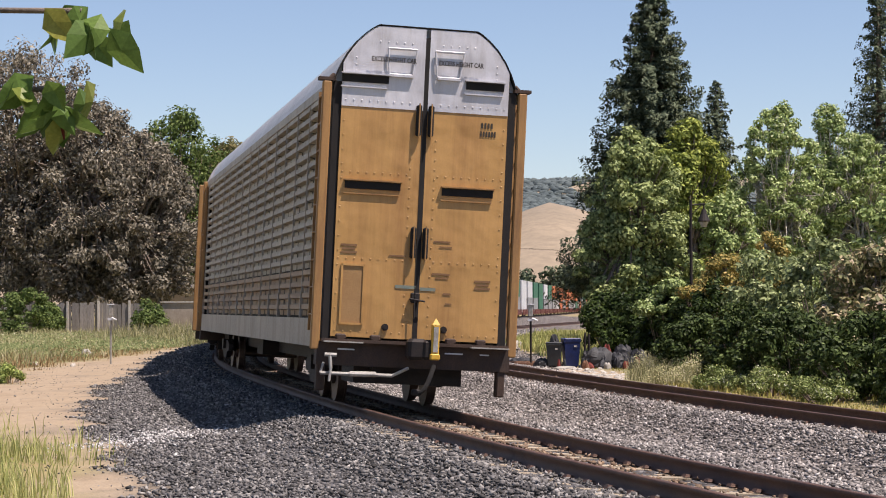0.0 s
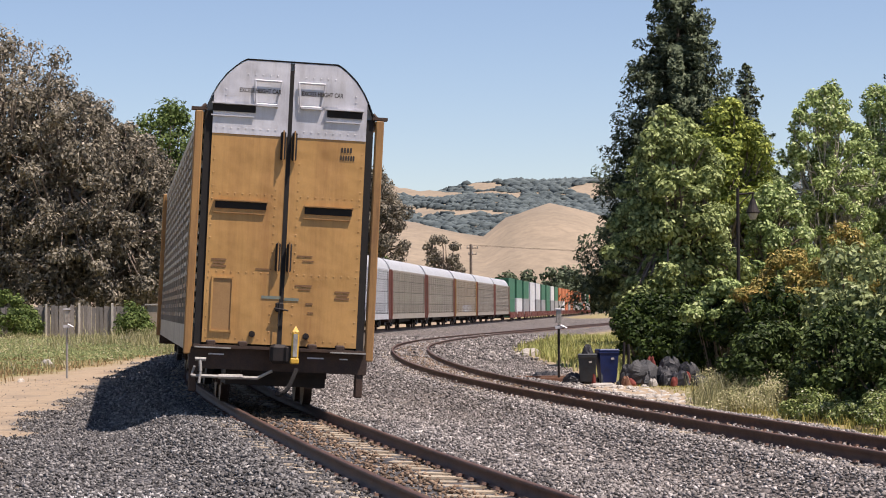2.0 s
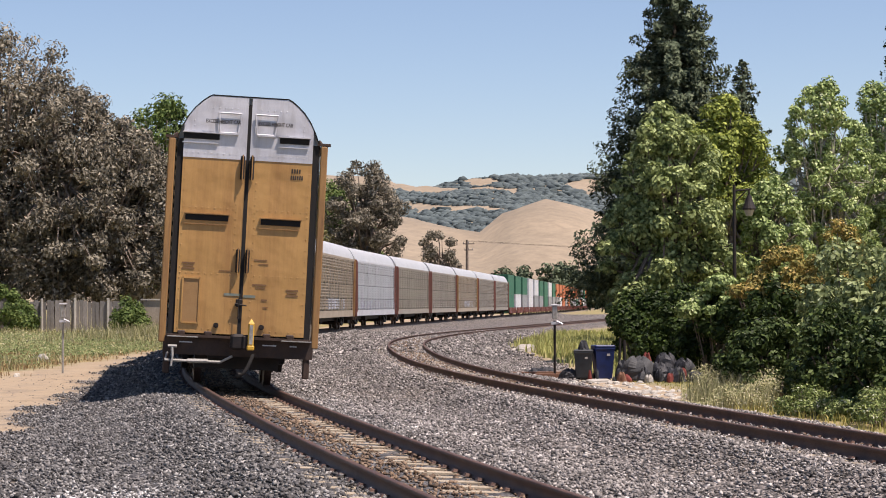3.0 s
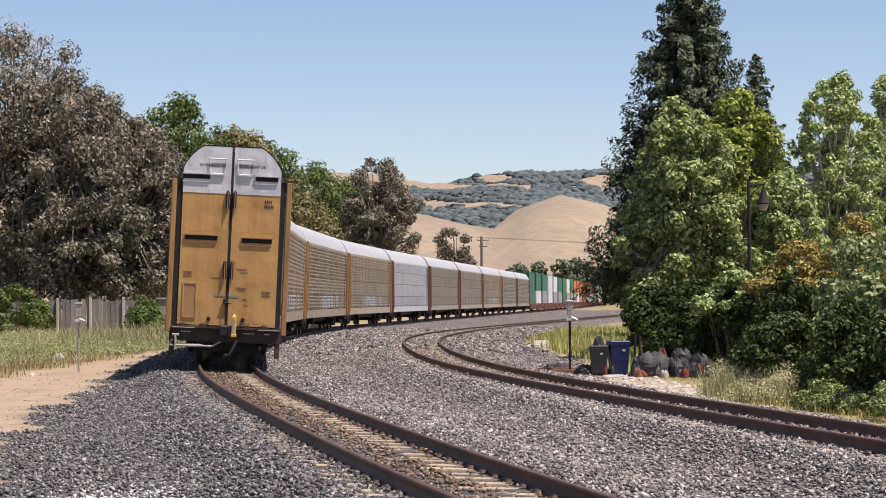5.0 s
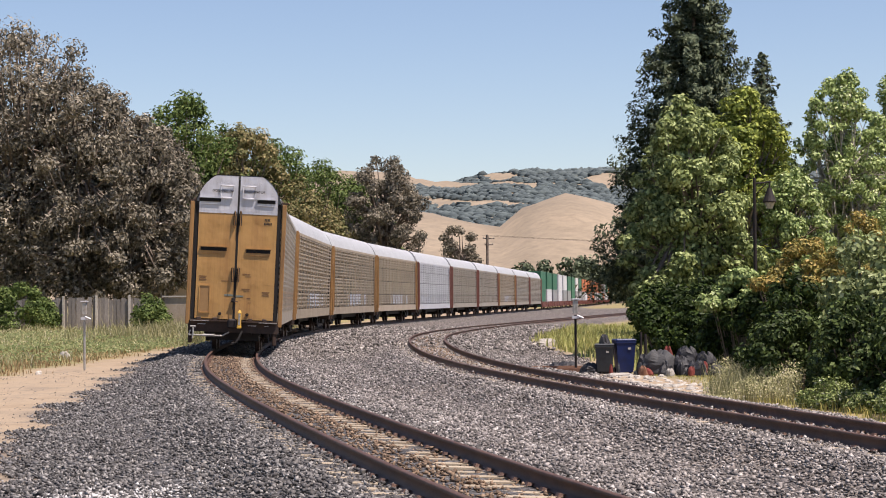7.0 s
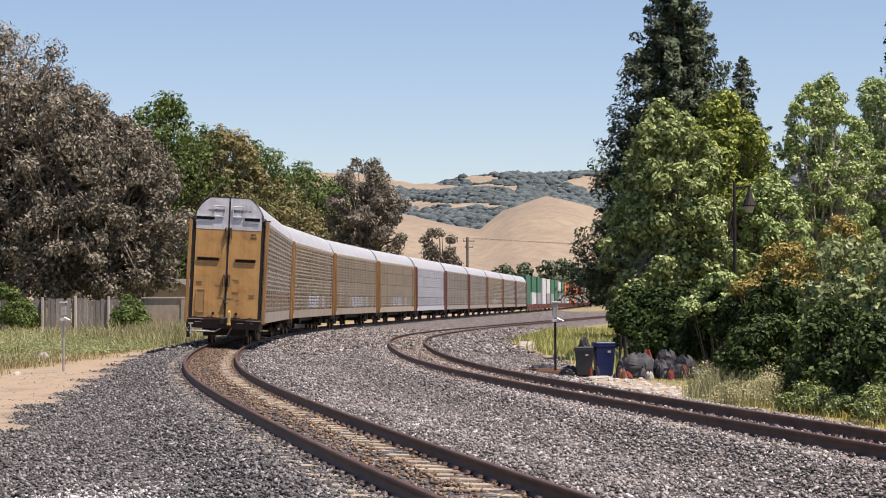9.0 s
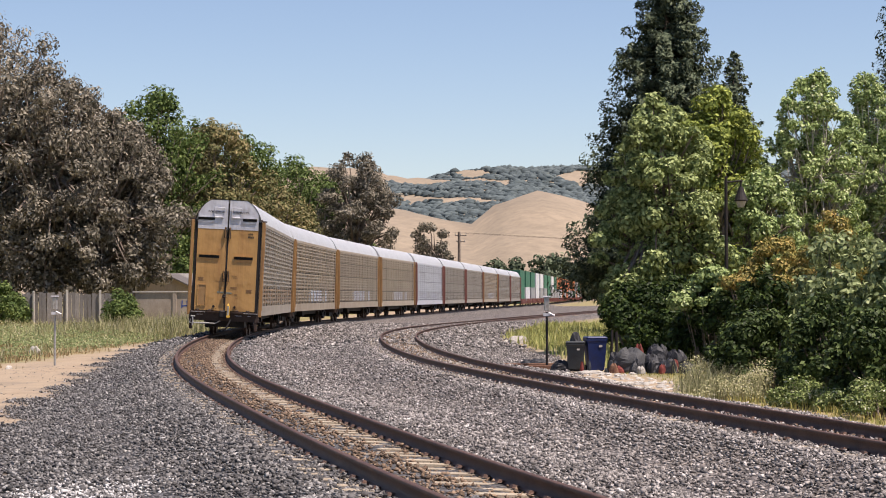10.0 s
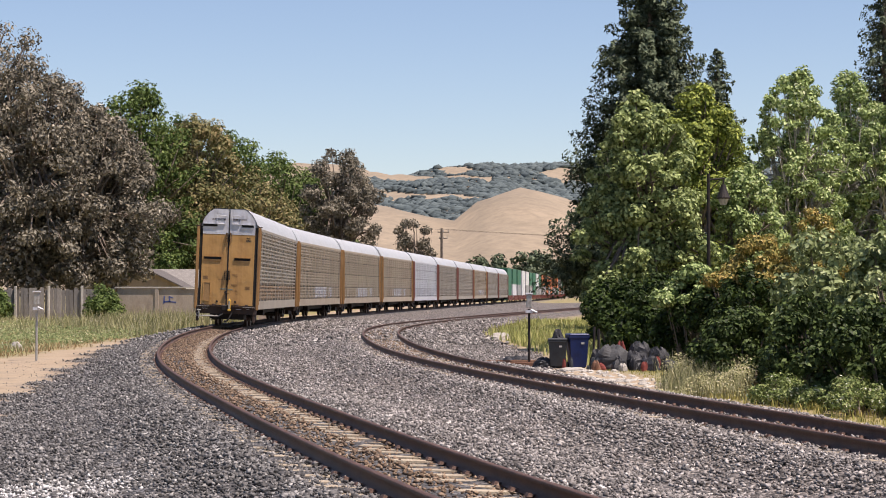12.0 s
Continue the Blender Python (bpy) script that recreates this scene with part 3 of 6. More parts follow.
def tail_fittings(car):
    """What the last car's end carries: slots, locks, hatches, rivets, stencils and hoses."""
    X = -13.605
    doors = {}
    for o in car.children:
        if o.name.startswith(("door_leaf", "door_top")) and o.data.vertices[0].co.x < 0:
            doors[o.name.startswith("door_top"), o.data.vertices[0].co.y > 0] = o

    def leaf(y, z):
        return doors[z > 4.5, y > 0]

    for y, z, w in ((0.95, 4.93, 0.72), (-0.92, 4.93, 0.60), (0.76, 3.30, 0.86), (-0.72, 3.27, 0.80)):
        d = 0.012 if z > 4.5 else 0.0
        part("door_slot", Solid().box(X - d - 0.006, y, z, 0.03, w, 0.115), M_SEAL, leaf(y, z), "black slot in the door")
        lip = Solid().box(X - d - 0.03, y, z + 0.075, 0.07, w + 0.04, 0.02).box(X - d - 0.015, y + 0.02, z - 0.13, 0.03, w, 0.02)
        part("slot_lip", lip, M_WHITE_TOP if z > 4.5 else M_AMBER_OLD, leaf(y, z))
    for z in (4.34, 2.46):
        for y in (0.10, -0.09):
            s = Solid().chamfered(X - 0.045, y, z, 0.09, 0.085, 0.48, 0.02)
            part("lock_housing", s, M_SEAL, leaf(y, 3), "black door lock housing")
            part("lock_rod", Solid().bar((X - 0.1, y, z - 0.28), (X - 0.1, y, z + 0.26), 0.013, 6), M_AMBER_OLD, leaf(y, 3))
    part("centre_seal", Solid().box(X + 0.03, 0, 3.3, 0.07, 0.075, 4.65), M_SEAL, car, "black seal between the door leaves")
    part("door_latch", Solid().chamfered(X - 0.05, 0.03, 1.62, 0.08, 0.14, 0.16, 0.02).bar((X - 0.09, 0.12, 1.6), (X - 0.09, -0.12, 1.57), 0.014, 6).bar((X - 0.09, 0.04, 1.3), (X - 0.09, 0.04, 1.7), 0.012, 6), M_BLACK, car, "door latch with a handle")
    for y0, y1 in ((0.62, 0.17), (-0.12, -0.57)):
        s = Solid()
        for p, q in (((y0, 5.42), (y1, 5.42)), ((y0, 5.42), (y0 - 0.03, 5.02)), ((y1, 5.42), (y1 + 0.06, 5.02)), ((y0 - 0.03, 5.02), (y1 + 0.06, 5.02))):
            s.bar((X - 0.05, *p), (X - 0.05, *q), 0.018, 6)
        part("step_frame", s, M_WHITE_TOP, leaf(y0, 5), "silver-white bent step frame")
        part("step_plate", Solid().box(X - 0.03, (y0 + y1) / 2, 5.0, 0.08, 0.36, 0.025), M_WHITE_TOP, leaf(y0, 5))
    fr = Solid()
    for y, z, w, h in ((1.0, 2.08, 0.36, 0.03), (1.0, 1.18, 0.36, 0.03), (1.17, 1.63, 0.03, 0.93), (0.83, 1.63, 0.03, 0.93)):
        fr.box(X - 0.012, y, z, 0.03, w, h)
    part("hatch_frame", fr, M_AMBER, leaf(1, 1))
    part("hatch_panel", Solid().box(X - 0.001, 1.0, 1.63, 0.012, 0.31, 0.87), M_FADED_AMBER, leaf(1, 1), "faded brown hatch panel")
    for y in (0.47, -0.44):
        part("end_bolt", Solid().bar((X, y, 1.15), (X - 0.03, y, 1.15), 0.055, 10).bar((X, y, 1.15), (X - 0.045, y, 1.15), 0.03, 8), M_BLACK, leaf(y, 1))
    riv = {M_WHITE_TOP: Solid(), M_AMBER: Solid()}
    spots = []
    for z in (5.52, 4.60, 3.50, 2.18, 1.07):
        spots += [(sg * (0.24 + 0.125 * i), z) for i in range(9) for sg in (1, -1) if z < 5 or i < 5]
    spots += [(sg * 0.19, 1.2 + 0.15 * i) for i in range(20) for sg in (1, -1)]
    spots += [(sg * 1.25, 1.2 + 0.22 * i) for i in range(15) for sg in (1, -1)]
    spots += [(sg * 1.1, 5.05 + 0.1 * i) for i in range(3) for sg in (1, -1)]
    for y, z in spots:
        d = 0.012 if z > 4.5 else 0.0
        riv[M_WHITE_TOP if z > 4.5 else M_AMBER].add([(X - d, y - 0.012, z - 0.012), (X - d, y + 0.012, z - 0.012), (X - d, y + 0.012, z + 0.012), (X - d, y - 0.012, z + 0.012), (X - d - 0.006, y, z)],
                [(0, 1, 4), (1, 2, 4), (2, 3, 4), (3, 0, 4)])
    for nm, s in riv.items():
        tagged(part("rivets", s, nm, car, "rows of small rivet heads"), kind="stuff")
    half = [(y * 1.006, z + 0.015) for y, z in roof_ring(1.44, 4.84, 5.77)]
    ring = half + [(-y, z) for y, z in half[::-1]]
    n = len(ring)
    rim = [(x, y * k, z - dz) for x in (-13.62, -13.44) for k, dz in ((1.0, 0.0), (0.994, 0.012)) for y, z in ring]
    f = []
    for i in range(n - 1):
        f += [(i, i + 1, n + i + 1, n + i), (2 * n + i, 3 * n + i, 3 * n + i + 1, 2 * n + i + 1), (i, 2 * n + i, 2 * n + i + 1, i + 1), (n + i, n + i + 1, 3 * n + i + 1, 3 * n + i)]
    part("roof_rim", Solid().add(rim, f), M_SEAL, car, "black rim round the roof's end")
    # stencils: bars where the marks are
    for y, z, w, h in [(-0.98, 4.33, 0.20, 0.085), (-1.0, 4.20, 0.26, 0.085)]:
        k = 4 if z > 4.3 else 6
        for i in range(k):
            part("stencil_bar", Solid().box(X - 0.003, y + w / 2 - w * (i + 0.5) / k, z, 0.004, w / k * 0.62, h), M_INK, leaf(y, z))
    for y0, z0 in ((1.08, 2.38), (-1.02, 1.92)):
        for i in range(3):
            part("small_stencil", Solid().box(X - 0.003, y0, z0 - i * 0.055, 0.004, 0.25 - 0.05 * (i % 2), 0.03), M_FADED, leaf(y0, z0))
    for y, z, w, h, mt in ((0.33, 2.25, 0.26, 0.02, M_FADED), (-0.36, 2.5, 0.26, 0.022, M_FADED), (-0.42, 2.42, 0.2, 0.018, M_FADED), (-0.36, 2.0, 0.28, 0.03, M_FADED), (-0.38, 1.94, 0.2, 0.02, M_FADED), (0.18, 1.78, 0.32, 0.05, M_TEAL),
                           (-0.17, 1.76, 0.24, 0.05, M_TEAL), (-0.5, 1.55, 0.1, 0.02, M_FADED), (-0.47, 1.7, 0.12, 0.03, M_FADED)):
        part("paint_mark", Solid().box(X - 0.003, y, z, 0.004, w, h), mt, leaf(y, z))
    for y, z in ((0.53, 5.24), (-0.52, 5.24)):
        cu = bpy.data.curves.new("lettering", "FONT")
        cu.body, cu.size, cu.align_x, cu.align_y, cu.extrude = "EXCESS HEIGHT CAR", 0.105, "CENTER", "CENTER", 0.002
        cu.offset = 0.0025
        tmp = bpy.data.objects.new("lettering", cu)
        me = bpy.data.meshes.new_from_object(tmp)
        bpy.data.objects.remove(tmp)
        me.materials.clear()
        o = part("lettering", me, M_INK, leaf(y, z), "black stencilled words")
        wide = max(v.co.x for v in me.vertices) - min(v.co.x for v in me.vertices)
        k = 0.70 / wide
        o.matrix_basis = Matrix(((0, 0, -1, X - 0.072), (-k, 0, 0, y), (0, 1, 0, z), (0, 0, 0, 1)))
    # the yellow marker on the coupler
    s = Solid().chamfered(-14.2, -0.22, 1.0, 0.12, 0.12, 0.46, 0.02).chamfered(-14.2, -0.22, 0.74, 0.15, 0.15, 0.1, 0.02)
    s.add([(-14.26, -0.28, 1.22), (-14.14, -0.28, 1.22), (-14.14, -0.16, 1.22), (-14.26, -0.16, 1.22), (-14.2, -0.22, 1.32)], [(0, 1, 4), (1, 2, 4), (2, 3, 4), (3, 0, 4)])
    flag = part("marker_post", s, M_YELLOW, car, "yellow marker post on the coupler")
    part("marker_face", Solid().box(-14.265, -0.22, 1.0, 0.012, 0.07, 0.38), M_GREY, flag)
    s = Solid().bar((-13.8, 1.45, 0.42), (-13.8, 0.35, 0.42), 0.028, 8).bar((-13.8, 1.45, 0.42), (-13.75, 1.40, 0.58), 0.02, 6).bar((-13.8, 1.0, 0.42), (-13.8, 0.6, 0.43), 0.042, 8).bar((-13.8, 0.35, 0.42), (-13.9, 0.12, 0.55), 0.025, 6)
    part("uncoupling_lever", s, M_GREY, car, "pale steel uncoupling lever")
    part("lever_hook", Solid().bar((-13.84, 1.32, 0.72), (-13.86, 1.3, 0.5), 0.028, 6).bar((-13.86, 1.3, 0.5), (-13.88, 1.32, 0.3), 0.022, 6).bar((-13.84, 1.22, 0.7), (-13.84, 1.4, 0.7), 0.03, 8), M_GREY, car)
    h = Solid()
    pts = [Vector((-13.75 - 0.15 * math.sin(i * 0.3), -0.3 + 0.035 * i, 0.6 - 0.42 * math.sin(min(1.57, i * 0.22)))) for i in range(9)]
    for p, q in zip(pts, pts[1:]):
        h.bar(p, q, 0.035, 8)
    part("air_hose", h, M_SEAL, car, "black rubber brake hose")
    part("hose_coupling", Solid().chamfered(*pts[-1], 0.1, 0.14, 0.1, 0.02), M_BLACK, car, "metal hose coupling")
    for y in (1.42, -1.38):
        part("step_bracket", Solid().chamfered(-13.5, y, 0.36, 0.2, 0.13, 0.42, 0.02), M_UNDER, car, "rust-brown step bracket")
    for y, w in ((1.05, 0.26), (-0.62, 0.28), (-1.1, 0.14)):
        part("reflective_strip", Solid().box(-13.625, y, 0.79, 0.008, w, 0.022), M_WHITE_TOP, car, "white reflective strip")
    for y in (1.15, 0.62, -0.55, -1.02):
        part("door_roller", Solid().chamfered(-13.66, y, 0.98, 0.1, 0.16, 0.09, 0.02).bar((-13.72, y, 0.96), (-13.64, y, 0.96), 0.05, 8), M_UNDER, car)
    for y in (1.12, -1.15):
        part("end_platform", Solid().box(-13.72, y, 0.9, 0.25, 0.6, 0.02), M_GREY, car, "pale end platform plate")
    for y in (1.53, -1.53):
        br = Solid().bar((-13.56, y, 4.86), (-13.5, y * 0.93, 4.98), 0.03, 6).box(-13.52, y, 4.9, 0.2, 0.26, 0.05)
        part("post_bracket", br, M_UNDER, car)


M_FADED_AMBER = surface("faded_hatch_paint", (0.317, 0.176, 0.066), (0.352, 0.202, 0.079), (0.264, 0.141, 0.053), 2, 30, 0.6, grit=0.3)
LAST, LAST_WHEELS = autorack("silver-sided autorack with amber end doors and silver-white top, last car", M_PANEL, M_AMBER_OLD, True)
tail_fittings(LAST)
FITTED = set()


def settle(car):
    """Bring a car to its coupled length, and its body to its height over the bogies."""
    for o in car.children_recursive:
        o.location.x *= BOGIE / 9.75
        running = o.name.startswith(("wheelset", "bogie_frame"))
        if o.parent == car and not running:
            o.location.z += 0.11
        if o.data.name not in FITTED and not o.name.startswith(("wheelset", "lettering")):
            FITTED.add(o.data.name)
            for v in o.data.vertices:
                v.co.x *= BOGIE / 9.75


settle(LAST)
MOVERS.append((LAST, CAR_HALF, BOGIE, 0))

TAN_CAR, _w1 = autorack("tan-grey autorack with amber ends and graffiti low on its side", M_PANEL_TAN, M_AMBER_OLD, sprayed=(5, 6, 7, 8, 10))
GREY_CAR, _w2 = autorack("silver-grey autorack with oxide red ends", M_PANEL, M_RED)
PALE_CAR, _w3 = autorack("white autorack with graffiti along its lower side", M_PANEL_WHITE, M_RED, sprayed=range(1, 13))
for c in (TAN_CAR, GREY_CAR, PALE_CAR):
    settle(c)
_used = set()
for k, kind in enumerate((TAN_CAR, TAN_CAR, TAN_CAR, PALE_CAR, GREY_CAR, GREY_CAR, TAN_CAR, GREY_CAR, GREY_CAR), 1):
    ob = kind if kind.name not in _used else copy_thing(kind, Matrix())
    _used.add(kind.name)
    MOVERS.append((ob, CAR_HALF + k * CAR_PITCH, BOGIE, 0))


def container(material, label):
    c = tagged(new("shipping_container"), label, "container", group="stacked containers on the train")
    L, W, H = 12.19, 2.44, 2.9
    side = Solid()
    n = 40
    for sy in (-1, 1):
        v = []
        for i in range(n + 1):
            x = -L / 2 + 0.1 + (L - 0.2) * i / n
            d = 0.03 if (i // 1) % 2 else 0.0
            v += [(x, sy * (W / 2 - d), 0.16), (x, sy * (W / 2 - d), H - 0.12)]
        side.add(v, [(2 * i, 2 * i + 1, 2 * i + 3, 2 * i + 2) for i in range(n)])
    side.box(0, 0, H - 0.06, L - 0.2, W - 0.1, 0.06).box(0, 0, 0.12, L - 0.2, W - 0.1, 0.1)
    part("corrugated_wall", side, material, c)
    fr = Solid()
    for sx in (-1, 1):
        for sy in (-1, 1):
            fr.box(sx * (L / 2 - 0.06), sy * (W / 2 - 0.06), H / 2, 0.12, 0.12, H)
        fr.box(sx * (L / 2 - 0.06), 0, H - 0.08, 0.12, W - 0.25, 0.16).box(sx * (L / 2 - 0.06), 0, 0.08, 0.12, W - 0.25, 0.16)
    for sy in (-1, 1):
        fr.box(0, sy * (W / 2 - 0.05), H - 0.07, L - 0.25, 0.1, 0.14).box(0, sy * (W / 2 - 0.05), 0.08, L - 0.25, 0.1, 0.16)
    part("corner_frame", fr, material, c)
    for sx, nm in ((-1, "door"), (1, "front_wall")):
        part(nm, Solid().box(sx * (L / 2 - 0.07), 0, H / 2, 0.05, W - 0.26, H - 0.32), material, c)
    return c


def well_car():
    c = tagged(new("well_car"), "rust-brown well car carrying stacked containers", "railroad car", group="well cars of the train")
    s = Solid()
    for sy in (-1, 1):
        s.prism([(sy * 1.38, 0.35), (sy * 1.5, 0.35), (sy * 1.5, 1.25), (sy * 1.38, 1.25)], -6.6, 6.6)
        for i in range(9):
            s.box(-6.2 + i * 1.55, sy * 1.52, 0.8, 0.12, 0.06, 0.88)
    s.box(0, 0, 0.38, 13.0, 2.7, 0.08).box(-7.3, 0, 1.0, 1.7, 2.4, 0.25).box(7.3, 0, 1.0, 1.7, 2.4, 0.25)
    part("well_body", s, M_RED, c)
    bogie(c, 8.0, [])
    return c


M_GREEN = surface("green_container_paint", (0.026, 0.141, 0.075), (0.035, 0.167, 0.088), (0.026, 0.070, 0.044), 1, 20, 0.6)
M_WHITEC = surface("white_container_paint", (0.581, 0.590, 0.581), (0.651, 0.651, 0.642), (0.440, 0.405, 0.352), 1, 20, 0.6)
M_ORANGE = surface("orange_container_paint", (0.510, 0.141, 0.044), (0.563, 0.176, 0.062), (0.308, 0.088, 0.044), 1, 20, 0.6)
M_GREYC = surface("grey_container_paint", (0.264, 0.273, 0.264), (0.326, 0.326, 0.317), (0.176, 0.158, 0.141), 1, 20, 0.6)
BOXES = {"g": container(M_GREEN, "dark green steel shipping container"), "w": container(M_WHITEC, "white steel shipping container"),
         "o": container(M_ORANGE, "orange steel shipping container"), "s": container(M_GREYC, "grey steel shipping container")}
WELL = well_car()
_used = set()
WELL_PITCH = 16.4
for k, (low, up) in enumerate(("gg", "wg", "sg", "ww", "sw", "sg", "gg", "sw", "sg", "so", "wo", "oo", "so", "oo", "so", "so", "s", "go", "s", "o", "ss", "w", "sg", "so")[i].ljust(2) for i in range(24)):
    at = 10 * CAR_PITCH + 8.5 + k * WELL_PITCH
    MOVERS.append((WELL if k == 0 else copy_thing(WELL, Matrix()), at, 8.0, 0))
    for z, c in ((0.44, low), (3.36, up)):
        if c != " ":
            MOVERS.append((BOXES[c] if c not in _used else copy_thing(BOXES[c], Matrix()), at, 8.0, z))
            _used.add(c)


# ---- plants ----
rng = np.random.default_rng(7)


def unit(n):
    v = rng.normal(size=(n, 3))
    return v / np.linalg.norm(v, axis=1)[:, None]


def leaf_clumps(centres, out, size, droop=0.0):
    """Folded leaf sprays (two triangles pairs each) at the centres, turned roughly to face out."""
    n = len(centres)
    nor = out * 1.1 + np.array([0.15, 0, 0.35]) + 0.65 * unit(n)
    nor /= np.linalg.norm(nor, axis=1)[:, None]
    u = np.cross(nor, unit(n))
    u /= np.linalg.norm(u, axis=1)[:, None] + 1e-9
    if droop:
        u = u * (1 - droop) + np.array([0, 0, -1.0]) * droop
        u /= np.linalg.norm(u, axis=1)[:, None]
    w = np.cross(nor, u)
    s = size * rng.uniform(0.6, 1.4, (n, 1))
    k = 0.45 if droop else 0.6
    mid = nor * s * 0.18
    v = np.stack([centres - u * s, centres - w * s * k + mid, centres + u * s, centres + w * s * k + mid], 1).reshape(-1, 3)
    i = np.arange(n)[:, None] * 4
    f = np.concatenate([i + np.array([[0, 1, 2]]), i + np.array([[0, 2, 3]])], 1).reshape(-1, 3)
    return v, f


def blob_points(blobs, n):
    """Points in the outer shells of lumpy balls, shared out by their surface."""
    w = np.array([b[3] ** 2 for b in blobs])
    pick = rng.choice(len(blobs), n, p=w / w.sum())
    c = np.array([b[:3] for b in blobs])[pick]
    r = np.array([b[3] for b in blobs])[pick]
    q = np.array([b[4] for b in blobs])[pick]
    d = unit(n)
    lump = 1 + 0.22 * np.sin(d[:, 0] * 5 + pick) * np.sin(d[:, 1] * 6 + 2 * pick) + 0.15 * np.sin(d[:, 2] * 9 + 3 * pick)
    rr = r * lump * (1 - 0.45 * rng.random(n) ** 2.2)
    p = d * rr[:, None]
    p[:, 2] *= q
    return c + p, d


def limbs(trunk_h, r, ends, lean=(0, 0), seed=0):
    """A tapered, slightly bent trunk with limbs that reach into the crown."""
    rg = random.Random(seed)
    s = Solid()
    pts = []
    for i in range(6):
        k = i / 5
        pts.append(Vector((lean[0] * k * k + rg.uniform(-0.1, 0.1) * r * 4 * k, lean[1] * k * k + rg.uniform(-0.1, 0.1) * r * 4 * k, trunk_h * k - 0.15)))
    for i in range(5):
        s.bar(pts[i], pts[i + 1], r * (1.25 - 0.13 * i) if i == 0 else r * (1 - 0.13 * i), 9, r * (1 - 0.13 * (i + 1)))
    for e in ends:
        a = pts[rg.randint(2, 5)]
        e = Vector(e)
        m = a.lerp(e, 0.5) + Vector((rg.uniform(-0.3, 0.3), rg.uniform(-0.3, 0.3), rg.uniform(0, 0.5)))
        s.bar(a, m, r * 0.42, 6, r * 0.26)
        s.bar(m, e, r * 0.26, 6, r * 0.08)
    return s


def tree(name, label, x, y, blobs, leaf, n, leaf_mat, bark, trunk_r, trunk_h, droop=0.0, category="tree", extra=None):
    base = tagged(new(name), label, category)
    base.location = (x, y, height(x, y))
    part("trunk", limbs(trunk_h, trunk_r, [b[:3] for b in blobs], seed=int(abs(x * 7 + y))), bark, base, "rough tapered trunk with limbs", smooth=True)
    p, d = blob_points(blobs, n)
    v, f = leaf_clumps(p, d, leaf, droop)
    part("crown", array_mesh("crown", v, f), leaf_mat, base)
    return base


def canopy(profile, count, r, seed, core=0.55):
    """Many small leaf masses over the skin of a crown whose profile gives (height, radius), and a few big ones inside."""
    rg = random.Random(seed)
    zs, rs = [p[0] for p in profile], [p[1] for p in profile]
    out = []
    while len(out) < count:
        z = rg.uniform(zs[0], zs[-1])
        R = float(np.interp(z, zs, rs))
        if rg.random() > R / max(rs) + 0.12:
            continue
        a = rg.uniform(0, 6.283)
        bulge = 1 + 0.16 * math.sin(3 * a + z) + 0.12 * math.sin(5 * a - 2 * z + seed)
        k = rg.uniform(0.72, 1.02) * bulge
        q = r * rg.uniform(0.65, 1.35)
        out.append((max(0, R - q * 0.4) * k * math.cos(a), max(0, R - q * 0.4) * k * math.sin(a), z, q, rg.uniform(0.65, 0.95)))
    n = max(3, count // 14)
    for i in range(n):
        z = zs[0] + (zs[-1] - zs[0]) * (i + 0.5) / n
        R = float(np.interp(z, zs, rs))
        out.append((rg.uniform(-0.2, 0.2) * R, rg.uniform(-0.2, 0.2) * R, z, max(0.3, R * core), 0.9))
    return out


def rounded(h0, h1, w):
    return [(h0, w * 0.55), (h0 + (h1 - h0) * 0.18, w * 0.92), (h0 + (h1 - h0) * 0.42, w), (h0 + (h1 - h0) * 0.68, w * 0.82), (h0 + (h1 - h0) * 0.87, w * 0.5), (h1, w * 0.1)]


def full(h0, h1, w):
    return [(h0, w * 0.75), (h0 + (h1 - h0) * 0.25, w), (h0 + (h1 - h0) * 0.6, w), (h0 + (h1 - h0) * 0.8, w * 0.84), (h0 + (h1 - h0) * 0.93, w * 0.52), (h1, w * 0.12)]


M_BARK = surface("grey_bark", (0.141, 0.106, 0.079), (0.229, 0.185, 0.150), (0.079, 0.062, 0.044), 4, 40, 0.95, 0, 0.6, (3, 3, 0.5))
M_EUC = pieces_mat("eucalyptus_leaves", [(0, (0.022, 0.022, 0.016)), (0.35, (0.123, 0.110, 0.081)), (0.7, (0.297, 0.263, 0.199)), (1, (0.526, 0.465, 0.364))], 0.6, 0.25, 0.8, 0.35)
M_OLIVE = pieces_mat("olive_leaves", [(0, (0.036, 0.042, 0.015)), (0.4, (0.150, 0.150, 0.060)), (0.75, (0.300, 0.245, 0.115)), (1, (0.460, 0.340, 0.175))], 0.6, 0.3, 0.8, 0.3)
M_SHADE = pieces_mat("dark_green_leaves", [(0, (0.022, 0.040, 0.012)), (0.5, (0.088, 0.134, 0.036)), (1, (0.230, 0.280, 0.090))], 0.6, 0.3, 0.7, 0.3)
M_BRIGHT = pieces_mat("bright_green_leaves", [(0, (0.030, 0.046, 0.016)), (0.4, (0.185, 0.232, 0.084)), (0.75, (0.420, 0.480, 0.195)), (1, (0.640, 0.720, 0.370))], 0.6, 0.36, 0.5, 0.5)
M_LIGHT = pieces_mat("light_green_leaves", [(0, (0.038, 0.063, 0.018)), (0.4, (0.230, 0.308, 0.106)), (0.75, (0.482, 0.571, 0.241)), (1, (0.800, 0.800, 0.526))], 0.6, 0.36, 0.5, 0.5)
